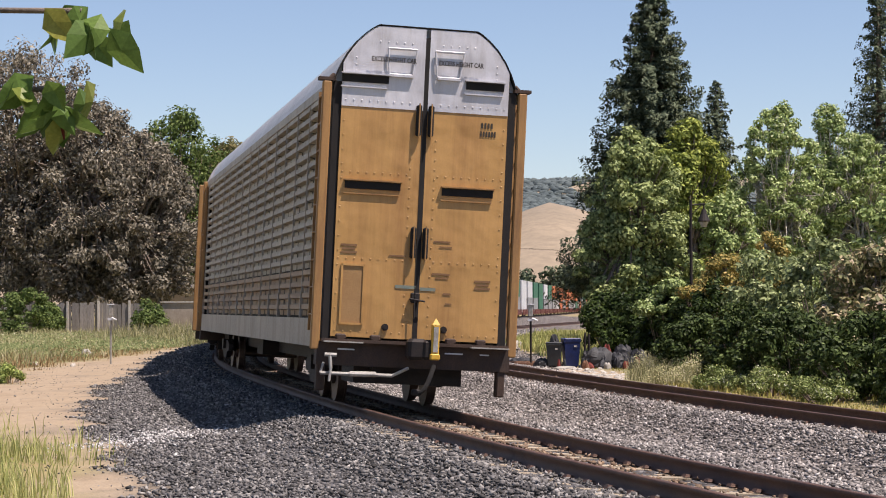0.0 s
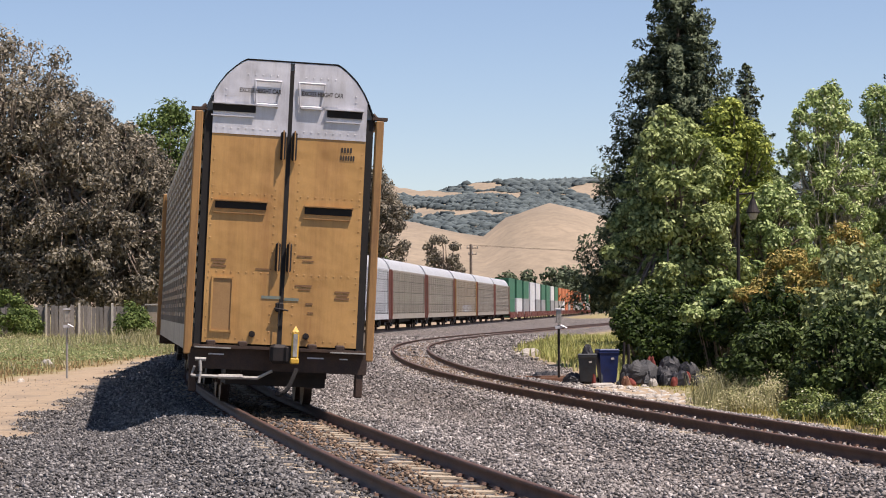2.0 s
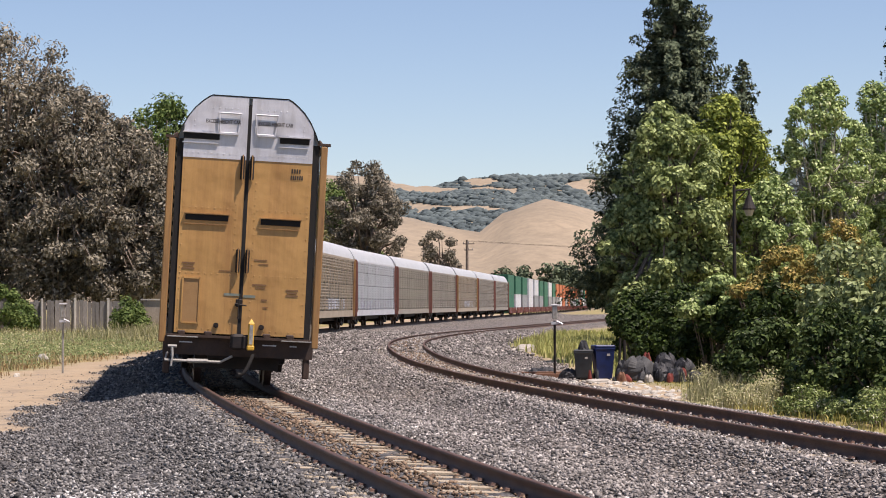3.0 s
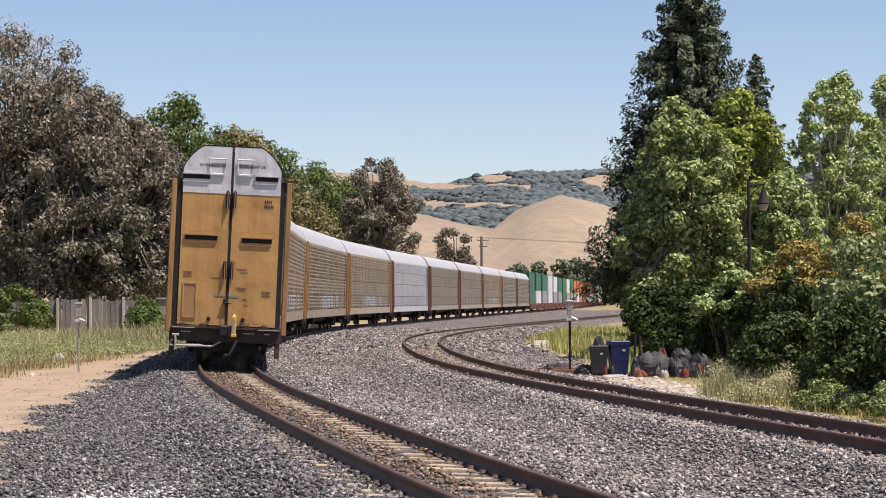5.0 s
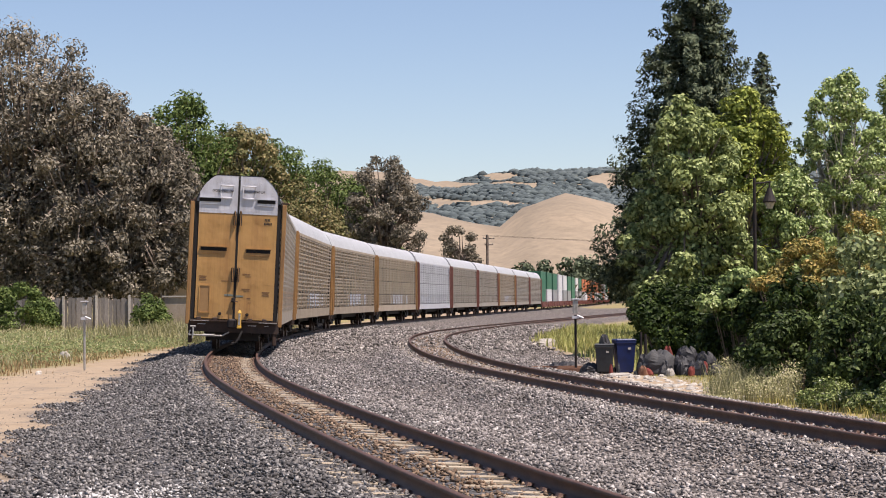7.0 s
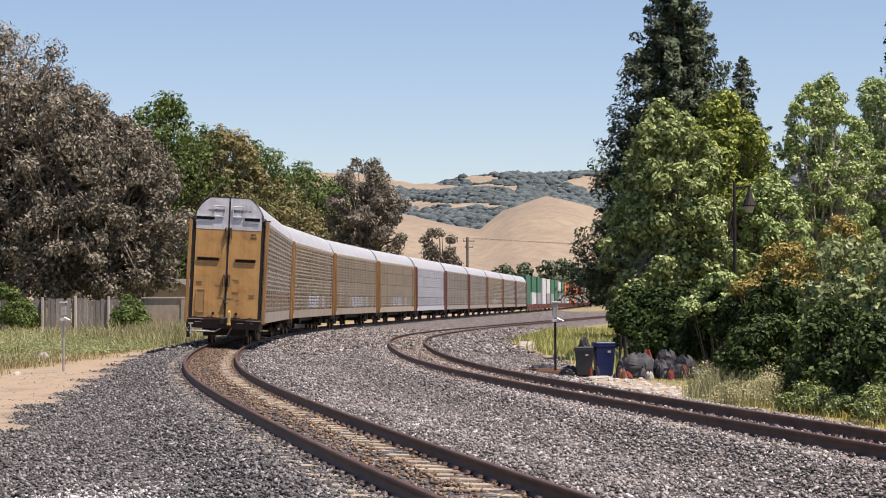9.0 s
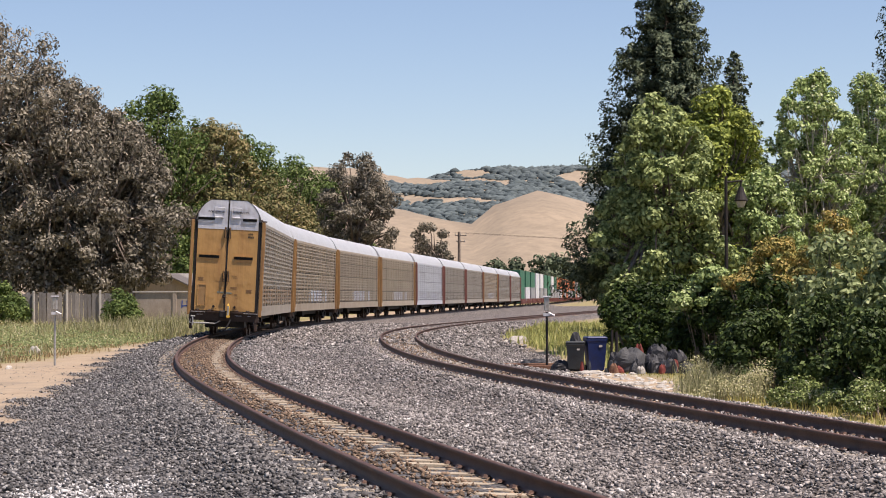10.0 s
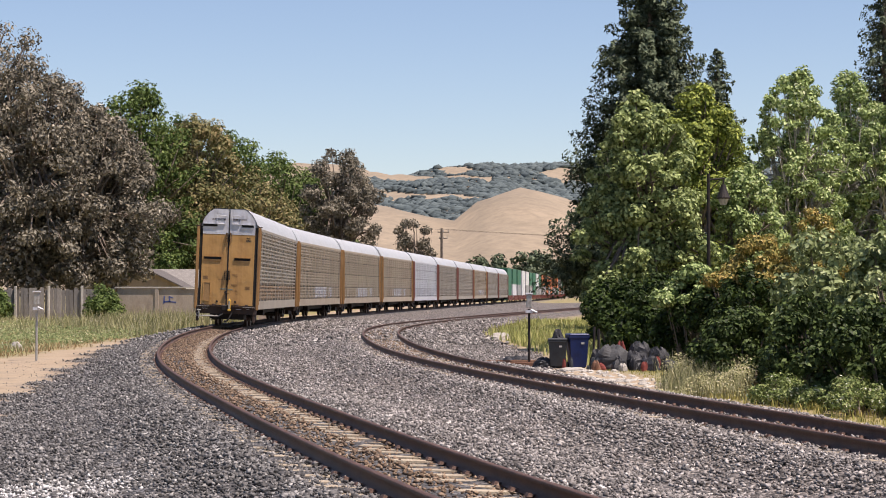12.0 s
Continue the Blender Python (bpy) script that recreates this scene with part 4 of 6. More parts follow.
M_NEEDLE = pieces_mat("redwood_needles", [(0, (0.014, 0.024, 0.014)), (0.45, (0.080, 0.104, 0.060)), (0.8, (0.165, 0.196, 0.122)), (1, (0.260, 0.285, 0.185))], 0.7, 0.15, 0.5, 0.4)
M_IVY = pieces_mat("dark_ivy_leaves", [(0, (0.010, 0.017, 0.005)), (0.6, (0.035, 0.059, 0.014)), (0.92, (0.089, 0.130, 0.028)), (1, (0.253, 0.308, 0.092))], 0.5, 0.25, 0.5, 0.6)
M_GOLD = pieces_mat("yellow_green_shrub_leaves", [(0, (0.060, 0.070, 0.018)), (0.5, (0.290, 0.255, 0.075)), (0.8, (0.480, 0.350, 0.115)), (1, (0.640, 0.430, 0.150))], 0.5, 0.35, 0.4, 0.7)
M_PINK = pieces_mat("oleander_leaves_and_flowers", [(0, (0.051, 0.065, 0.026)), (0.4, (0.222, 0.227, 0.105)), (0.7, (0.461, 0.374, 0.225)), (0.88, (0.800, 0.585, 0.478)), (1, (0.800, 0.800, 0.748))], 0.5, 0.3, 0.6, 0.5)
M_WEED = pieces_mat("dry_weeds", [(0, (0.153, 0.173, 0.046)), (0.5, (0.397, 0.362, 0.115)), (1, (0.703, 0.550, 0.230))], 0.8, 0.3, 0.7, 0.8)
M_YELLOWISH = pieces_mat("yellow_green_leaves", [(0, (0.040, 0.060, 0.014)), (0.45, (0.215, 0.265, 0.060)), (0.8, (0.460, 0.500, 0.115)), (1, (0.640, 0.680, 0.190))], 0.6, 0.36, 0.6, 0.5)
M_GREYGREEN = pieces_mat("grey_green_leaves", [(0, (0.040, 0.054, 0.022)), (0.45, (0.200, 0.245, 0.105)), (0.8, (0.420, 0.475, 0.225)), (1, (0.680, 0.720, 0.460))], 0.6, 0.36, 0.5, 0.7)
M_LEAFY = pieces_mat("leafy_weeds", [(0, (0.040, 0.067, 0.016)), (0.45, (0.226, 0.297, 0.079)), (0.8, (0.435, 0.489, 0.157)), (1, (0.710, 0.712, 0.292))], 0.6, 0.36, 0.5, 0.7)
M_RUSTY = pieces_mat("rusty_dry_grass", [(0, (0.20, 0.13, 0.07)), (0.5, (0.34, 0.23, 0.12)), (1, (0.46, 0.36, 0.20))], 0.8, 0.3, 0.5, 0.8)
M_FRESH = pieces_mat("pale_green_grass", [(0, (0.184, 0.213, 0.068)), (0.5, (0.394, 0.413, 0.146)), (1, (0.630, 0.562, 0.270))], 0.7, 0.35, 0.6, 0.6)
M_BRAMBLE = pieces_mat("bramble_leaves", [(0, (0.012, 0.020, 0.006)), (0.5, (0.045, 0.070, 0.020)), (0.85, (0.120, 0.165, 0.050)), (1, (0.340, 0.380, 0.170))], 0.5, 0.2, 0.5, 0.8)
M_STRAW = pieces_mat("straw_stalks", [(0, (0.130, 0.140, 0.060)), (0.45, (0.290, 0.285, 0.140)), (0.8, (0.460, 0.420, 0.240)), (0.93, (0.560, 0.520, 0.400)), (1, (0.330, 0.150, 0.075))], 0.8, 0.3, 0.4, 1.2)
M_FIELD = pieces_mat("field_weed_leaves", [(0, (0.050, 0.070, 0.024)), (0.5, (0.135, 0.165, 0.065)), (1, (0.300, 0.320, 0.150))], 0.7, 0.3, 0.6, 0.3)
M_FLOWERY = pieces_mat("flowering_weeds", [(0, (0.031, 0.048, 0.014)), (0.4, (0.165, 0.222, 0.064)), (0.85, (0.349, 0.385, 0.151)), (0.93, (0.680, 0.680, 0.556)), (1, (0.680, 0.680, 0.604))], 0.5, 0.25, 0.3, 0.7)
M_PALE_BARK = surface("pale_bark", (0.370, 0.334, 0.282), (0.484, 0.449, 0.396), (0.264, 0.229, 0.176), 4, 40, 0.9, 0, 0.4, (3, 3, 0.5))


def conifer(label, x, y, h, w, n, seed, power=0.75, low=0.08):
    base = tagged(new("redwood_tree"), label, "conifer tree")
    base.location = (x, y, height(x, y))
    rg = random.Random(seed)
    s = Solid().bar((0, 0, -0.15), (0, 0, h * 0.55), h * 0.022, 10, h * 0.012).bar((0, 0, h * 0.55), (0, 0, h * 0.985), h * 0.012, 8, 0.02)
    P, D = [], []
    boughs = int(h * 25)
    for i in range(boughs):
        k = ((i + rg.random()) / boughs) ** 1.1
        z = h * (low + (0.985 - low) * k)
        a = i * 2.39996 + rg.uniform(-0.5, 0.5)
        L = (w * (1 - k) ** power + 0.15) * rg.choice((0.62, 0.8, 0.9, 0.98, 1.06, 1.16))
        up = rg.uniform(-0.30, 0.16)
        tip = np.array((L * math.cos(a), L * math.sin(a), z + up * L))
        root = np.array((0, 0, z))
        if i % 4 == 0:
            s.bar(root, root + (tip - root) * 0.92, 0.05, 4, 0.012)
        m = max(8, int(n / boughs * (0.2 + 1.9 * (1 - k) ** 1.2)))
        t = 0.15 + 0.85 * rng.random((m, 1)) ** 0.65
        wide = 0.05 + 0.10 * L * np.sin(np.clip(t, 0.05, 1) * 2.75)
        q = root + t * (tip - root) + rng.uniform(-1.0, 1.0, (m, 3)) * wide * np.array([1, 1, 1.3])
        q[:, 2] += 0.10 * L * t[:, 0] ** 3 - 0.10 * L * t[:, 0]
        P.append(q)
        D.append(np.tile([math.cos(a) * 0.7, math.sin(a) * 0.7, 0.55], (m, 1)))
    part("trunk", s, M_BARK, base, "straight tapered trunk with short boughs", smooth=True)
    v, f = leaf_clumps(np.concatenate(P), np.concatenate(D), 0.085 + h * 0.0022, 0.35)
    part("crown", array_mesh("crown", v, f), M_NEEDLE, base)


def seen_x(u, d):
    """x of a place d metres north whose bearing is u thousandths to the right."""
    return u * d / 1000


# eucalyptus row behind the fence
for i, (u, d, h, w) in enumerate(((-231, 160, 24.0, 8.4), (-203, 158, 20.3, 6.8), (-181, 160, 18.0, 5.6), (-163, 163, 15.6, 4.2), (-262, 164, 19.4, 7.2), (-298, 168, 18.0, 7.5), (-335, 172, 17.0, 7.0))):
    tree("eucalyptus_tree", "tall grey-brown eucalyptus with drooping leaves behind the fence", seen_x(u, d), d, canopy((full if i == 0 else rounded)(2.6, h, w), 150, 0.85, i + 3), 0.175, 30000 if i < 4 else 16000, M_EUC, M_BARK, 0.42, h * 0.6, 0.3)
for u, d, h, w, n, mt, nm, lab in (
        (-151, 205, 23.0, 6.0, 26000, M_SHADE, "shade_tree", "green broadleaf tree behind the fence"),
        (-123, 214, 20.2, 6.8, 40000, M_OLIVE, "broadleaf_tree", "olive-brown broadleaf tree beyond the fence"),
        (-131, 232, 22.0, 3.6, 12000, M_SHADE, "shade_tree", "dark green tree behind the olive-brown one"),
        (-105, 236, 20.4, 5.6, 20000, M_SHADE, "shade_tree", "dark green tree beyond the train"),
        (-90, 228, 14.4, 4.6, 15000, M_OLIVE, "broadleaf_tree", "low olive-brown tree beyond the train"),
        (-81, 255, 19.0, 7.2, 20000, M_SHADE, "shade_tree", "dark green tree beyond the train"),
        (-67, 258, 17.4, 5.6, 13000, M_SHADE, "shade_tree", "dark green tree beyond the train"),
        (-138, 210, 12, 5, 14000, M_SHADE, "shade_tree", "green broadleaf tree behind the fence")):
    tree(nm, lab, seen_x(u, d), d, canopy(full(1.6, h, w), 130, 1.05, int(-u)), 0.19, n, mt, M_BARK, 0.4, h * 0.55)
tree("eucalyptus_tree", "grey-brown eucalyptus beyond the train", seen_x(-51, 250), 250, canopy(full(3.0, 19.8, 5.0), 95, 0.9, 91, 0.35), 0.19, 26000, M_EUC, M_BARK, 0.5, 13, 0.3)
tree("eucalyptus_tree", "thin grey eucalyptus beyond the train", seen_x(-14, 300), 300, canopy(full(3, 13.8, 3.0), 40, 0.7, 95, 0.2), 0.2, 6500, M_EUC, M_BARK, 0.35, 9, 0.3)
# a far belt of trees before the hills
for i, (u, d, h, w) in enumerate(((18, 740, 14, 9), (26, 760, 15.5, 9), (40, 750, 17, 8), (48, 760, 16.5, 10), (58, 770, 14.5, 9), (68, 760, 16, 10), (8, 780, 10, 9))):
    tree("shade_tree", "dark green tree in the far belt before the hills", seen_x(u, d), d, canopy(rounded(1.5, h, w), 30, 2.0, i + 31), 0.8, 2200, M_NEEDLE, M_BARK, 0.5, h * 0.5)
# the clump beyond the second track
conifer("tall dark green redwood above the hedge", seen_x(102, 105), 105, 20.6, 5.0, 110000, 5, 0.75, 0.17)
conifer("smaller dark green redwood beside the tall one", seen_x(135, 113), 113, 15.8, 3.0, 30000, 15, 0.75)
conifer("narrow dark green redwood behind the garden trees", seen_x(218, 140), 140, 27.5, 4.3, 34000, 6, 0.85)
conifer("far dark green redwood behind the garden trees", seen_x(328, 170), 170, 28.5, 4.3, 16000, 8, 0.85)
tree("bay_tree", "dense bright olive-green tree beside the redwood", seen_x(97.5, 72), 72, canopy([(0.5, 1.5), (2.0, 2.2), (4.1, 2.3), (6.1, 1.95), (7.9, 1.2), (9.1, 0.25)], 190, 0.36, 11), 0.085, 60000, M_BRIGHT, M_BARK, 0.2, 5.5)
tree("bay_tree", "dense yellow-green tree beside the redwood", seen_x(125, 80), 80, canopy([(1.2, 1.2), (4, 1.8), (7.5, 1.85), (9.3, 1.3), (10.2, 0.3)], 120, 0.4, 14), 0.09, 34000, M_YELLOWISH, M_BARK, 0.2, 6)
for u, d, prof, sd in ((174, 85, [(2.0, 1.7), (4.5, 2.5), (7.5, 2.35), (9.8, 1.5), (11.3, 0.35)], 17), (200, 91, [(2.0, 1.7), (5, 2.5), (8.2, 2.2), (10.4, 1.3), (11.8, 0.35)], 18), (221, 86, [(2.0, 1.8), (5, 2.5), (8, 1.9), (9.8, 0.4)], 19)):
    tree("plane_tree", "airy light green tree behind the hedge", seen_x(u, d), d, canopy(prof, 260, 0.27, sd, 0.3), 0.075, 42000, M_LIGHT, M_PALE_BARK, 0.12, 7)
tree("garden_tree", "light green garden tree behind the hedge", seen_x(148, 74), 74, canopy([(1.5, 1.2), (3.5, 1.7), (5.6, 1.2), (6.6, 0.3)], 130, 0.28, 21, 0.4), 0.07, 22000, M_LIGHT, M_BARK, 0.12, 4)
tree("garden_tree", "bright green garden tree behind the shrubs", seen_x(247, 70), 70, canopy([(1.5, 1.6), (3.5, 2.0), (5.2, 1.5), (6.4, 0.4)], 70, 0.4, 22, 0.4), 0.12, 10000, M_LIGHT, M_BARK, 0.14, 4)
tree("garden_tree", "bright green garden tree behind the shrubs", seen_x(325, 58), 58, canopy([(1.5, 2.0), (4, 2.8), (6.4, 2.2), (8.2, 0.5)], 110, 0.42, 23, 0.45), 0.12, 16000, M_LIGHT, M_BARK, 0.16, 5)


def shrub(name, label, x, y, w, d, h, n, leaf, mt, seed, count=40, r=0.3, low=0.0):
    """A mound of leaf masses w by d across and h high."""
    rg = random.Random(seed)
    blobs = []
    for i in range(count):
        a, k = rg.uniform(0, 6.283), rg.random() ** 0.5
        px, py = k * math.cos(a) * w / 2, k * math.sin(a) * d / 2
        top = h * (1 - 0.55 * k ** 2.5) * (1 + 0.12 * math.sin(px * 2.1 + seed) + 0.1 * math.sin(py * 1.7))
        z = top - r * 0.7 if rg.random() < 0.5 else rg.uniform(r * 0.6, max(r, top - r))
        q = r * rg.uniform(0.6, 1.4)
        blobs.append((px, py, max(q * 0.6, z, low * h), q, 0.85))
    base = tagged(new(name), label, "shrub")
    base.location = (x, y, height(x, y))
    s = Solid()
    for b in blobs[::2]:
        s.bar((b[0] * 0.35, b[1] * 0.35, -0.1), b[:3], 0.03, 5, 0.01)
    tagged(part("stem_cluster", s, M_BARK, base, "thin woody stems"), kind="stuff")
    p, dd = blob_points(blobs, n)
    p[:, 2] = np.maximum(p[:, 2], 0.02)
    v, f = leaf_clumps(p, dd, leaf)
    part("foliage", array_mesh("foliage", v, f), mt, base)


# hedge and shrubs along the verge
for x, y, w, d, h, sd in ((6.6, 62, 2.6, 4.0, 2.3, 1), (7.6, 58, 2.8, 4.5, 2.3, 2), (8.6, 54, 2.8, 5.0, 2.4, 3), (9.4, 50, 2.6, 5.0, 2.5, 4), (5.9, 67, 2.4, 4.0, 2.6, 5)):
    shrub("ivy_hedge", "dark ivy-covered hedge under the trees", x, y, w, d, h, 11000, 0.07, M_IVY, sd, 80, 0.28)
shrub("vine_shrub", "bright green vine on top of the hedge", 7.0, 57.5, 1.8, 2.0, 3.0, 6000, 0.06, M_LIGHT, 12, 30, 0.22, 0.62)
shrub("golden_shrub", "yellow-orange flowering shrub on top of the hedge", 8.6, 56, 2.6, 3.4, 3.3, 9000, 0.05, M_GOLD, 13, 50, 0.2, 0.72)
shrub("golden_shrub", "yellow-orange flowering shrub on top of the hedge", 9.9, 54, 2.0, 3.4, 3.7, 8000, 0.05, M_GOLD, 14, 44, 0.2, 0.72)
shrub("oleander_shrub", "tall grey-green oleander over the verge", 8.5, 44, 2.6, 4.0, 3.2, 10000, 0.07, M_GREYGREEN, 15, 80, 0.28)
shrub("oleander_shrub", "tall grey-green oleander over the verge", 9.6, 41, 2.4, 3.6, 3.5, 10000, 0.07, M_GREYGREEN, 16, 80, 0.28)
shrub("pink_oleander", "oleander with faded pink flowers over the verge", 10.2, 38, 2.6, 3.4, 3.5, 10000, 0.07, M_PINK, 17, 80, 0.28)
shrub("pink_oleander", "oleander with faded pink flowers over the verge", 11.2, 40, 2.8, 3.4, 3.9, 10000, 0.07, M_PINK, 18, 70, 0.28)
shrub("garden_shrub", "leafy green shrub over the verge", 11.4, 34, 3.0, 3.6, 3.4, 10000, 0.07, M_LEAFY, 19, 80, 0.3)
shrub("garden_shrub", "leafy green shrub over the verge", 13.4, 33, 3.2, 4.0, 3.9, 10000, 0.07, M_LEAFY, 20, 80, 0.3)
shrub("garden_shrub", "leafy green shrub over the verge", 12.6, 28, 2.6, 4.0, 2.6, 10000, 0.06, M_LEAFY, 24, 60, 0.28)
shrub("weed_bush", "low leafy weeds beside the second track", 10.2, 29.5, 2.0, 3.4, 0.9, 9000, 0.03, M_FLOWERY, 28, 50, 0.17)
# bushes added in the dark hollow, its shade put into their leaf colour
for x, y, w, d, h, sd in ((6.3, 42.5, 2.2, 3.0, 1.5, 71), (7.3, 39.0, 2.6, 3.0, 1.9, 72), (7.9, 36.0, 2.6, 3.0, 1.9, 73), (8.9, 33.0, 2.6, 3.2, 1.9, 74), (9.7, 30.5, 2.4, 3.0, 1.5, 75)):
    shrub("bramble_bush", "dark green bramble with the shade under the oleanders in its leaf colour", x, y, w, d, h, 11000, 0.052, M_BRAMBLE, sd, 80, 0.22)
for x, y, w, h, sd in ((6.2, 37.2, 1.0, 0.5, 52), (7.0, 34.2, 1.3, 0.6, 53), (7.7, 31.6, 1.3, 0.65, 55), (6.6, 35.6, 0.7, 0.4, 56)):
    shrub("weed_bush", "leafy weeds with small white flowers by the second track", x, y, w, w * 1.2, h, 5000, 0.026, M_FLOWERY, sd, 34, 0.14)
for u, d, w, h, sd in ((-166, 148.5, 2.6, 2.4, 41), (-222, 148, 2.4, 2.6, 42), (-236, 140, 5, 3.4, 43), (-268, 146, 5, 2.6, 44)):
    shrub("garden_shrub", "green shrub growing against the fence", seen_x(u, d), d, w, 3, h, 5000, 0.11, M_SHADE, sd, 40, 0.45)

shrub("weed_bush", "small green weed on the dry grass by the path", -11.6, 43, 0.9, 0.8, 0.55, 3000, 0.03, M_LEAFY, 61, 24, 0.13)
tree("garden_tree", "bright green tree before the eucalyptus row", seen_x(-325, 112), 112, canopy([(1.0, 1.5), (3.5, 2.6), (6.0, 2.2), (8.0, 0.5)], 80, 0.5, 62, 0.4), 0.14, 12000, M_LIGHT, M_BARK, 0.16, 5)


# ---- grass ----
def blades(name, label, x, y, tall, wide, mt, keep):
    """Bent grass blades, three triangles each, standing where the ground is grass."""
    z, ball, gr = lie_of_land(x, y)
    k = rng.random(len(x)) < keep(x, y, gr)
    x, y, z = x[k], y[k], z[k]
    n = len(x)
    a, b = rng.uniform(0, 6.283, n), rng.uniform(0, 6.283, n)
    h = tall * rng.uniform(0.3, 1.3, n) * np.clip(0.7 + 0.35 * lumps(x, y, 0.4) + 0.4 * lumps(x, y, 0.13), 0.25, 1.5)
    lean = h * rng.uniform(0.1, 0.55, n)
    w = wide * rng.uniform(0.6, 1.4, n)
    ux, uy, lx, ly = np.cos(a) * w, np.sin(a) * w, np.cos(b) * lean, np.sin(b) * lean
    v = np.stack([np.stack([x - ux, y - uy, z - 0.03], 1), np.stack([x + ux, y + uy, z - 0.03], 1), np.stack([x - ux * 0.7 + lx * 0.35, y - uy * 0.7 + ly * 0.35, z + h * 0.6], 1),
                  np.stack([x + ux * 0.7 + lx * 0.35, y + uy * 0.7 + ly * 0.35, z + h * 0.6], 1), np.stack([x + lx, y + ly, z + h], 1)], 1).reshape(-1, 3)
    i = np.arange(n)[:, None] * 5
    f = np.concatenate([i + np.array([[0, 1, 3]]), i + np.array([[0, 3, 2]]), i + np.array([[2, 3, 4]])], 1).reshape(-1, 3)
    tagged(part(name, array_mesh(name, v, f), mt), label, "grass", kind="stuff")


def scatter(x0, x1, y0, y1, n):
    return rng.uniform(x0, x1, n), rng.uniform(y0, y1, n)


def mound(cx, cy, w, d):
    """Stalks thick in the middle of an oval patch and none outside it."""
    def keep(x, y, g):
        r = ((x - cx) / w) ** 2 + ((y - cy) / d) ** 2
        return np.clip(1.25 - r, 0, 1)
    return keep


def sprigs(name, label, x, y, size, tall, mt, keep):
    """Low broad-leaved weeds: leaf pairs heaped into soft mounds."""
    z, ball, gr = lie_of_land(x, y)
    k = rng.random(len(x)) < keep(x, y, gr)
    x, y, z = x[k], y[k], z[k]
    rise = tall * np.clip(0.45 + 0.5 * lumps(x, y, 0.7) + 0.35 * lumps(x, y, 1.9), 0.05, 1.3) * rng.random(len(x)) ** 0.5
    v, f = leaf_clumps(np.stack([x, y, z + rise + 0.02], 1), np.tile([0.0, -0.4, 0.7], (len(x), 1)), size)
    tagged(part(name, array_mesh(name, v, f), mt), label, "weeds", kind="stuff")


blades("field_grass", "dry straw-coloured grass before the fence", *scatter(-62, -12, 56, 150, 75000), 0.46, 0.018, M_STRAW, lambda x, y, g: g * (x < -14.2) * np.clip(0.75 + lumps(x, y, 0.2), 0.15, 1))
blades("tall_grass", "tall dry grass beside the train", *scatter(-24, -13, 92, 150, 26000), 0.9, 0.018, M_STRAW, lambda x, y, g: g * np.clip((x + 22) / 5, 0, 1))
sprigs("field_weeds", "patches of low green weeds in the dry grass", *scatter(-52, -12, 56, 125, 90000), 0.06, 0.5, M_FIELD, lambda x, y, g: g * np.clip((lumps(x, y, 0.17) + 0.45) * 2, 0, 1))
sprigs("yellow_weeds", "yellow-green flowering weeds in the field", *scatter(-50, -13, 80, 140, 40000), 0.045, 0.6, M_STRAW, lambda x, y, g: g * np.clip((lumps(x + 9, y, 0.15) - 0.1) * 2, 0, 1))
blades("rough_grass", "short rusty dry grass along the path", *scatter(-26, -9, 28, 90, 30000), 0.24, 0.015, M_RUSTY, lambda x, y, g: g * 0.9)
blades("dry_weed_clump", "wispy dry weeds beside the second track", *scatter(4.0, 7.0, 38.5, 45.5, 7000), 0.62, 0.006, M_STRAW, mound(5.35, 41.6, 0.95, 2.2))
sprigs("clump_leaves", "small green leaves low in the dry weeds", *scatter(4.0, 7.0, 38.5, 45.5, 36000), 0.024, 0.95, M_STRAW, mound(5.35, 41.6, 0.95, 2.2))
blades("verge_grass", "pale green grass beyond the second track", *scatter(1, 14, 56, 140, 24000), 0.45, 0.024, M_FRESH, lambda x, y, g: g)
blades("near_grass", "green grass tuft at the path's edge", *scatter(-9.5, -3.6, 4, 26, 26000), 0.42, 0.008, M_FRESH, lambda x, y, g: g * np.clip(0.35 + lumps(x, y, 0.8), 0, 1))
blades("verge_weeds", "mixed weeds along the second track", *scatter(4, 16, 20, 56, 30000), 0.15, 0.012, M_WEED, lambda x, y, g: g)


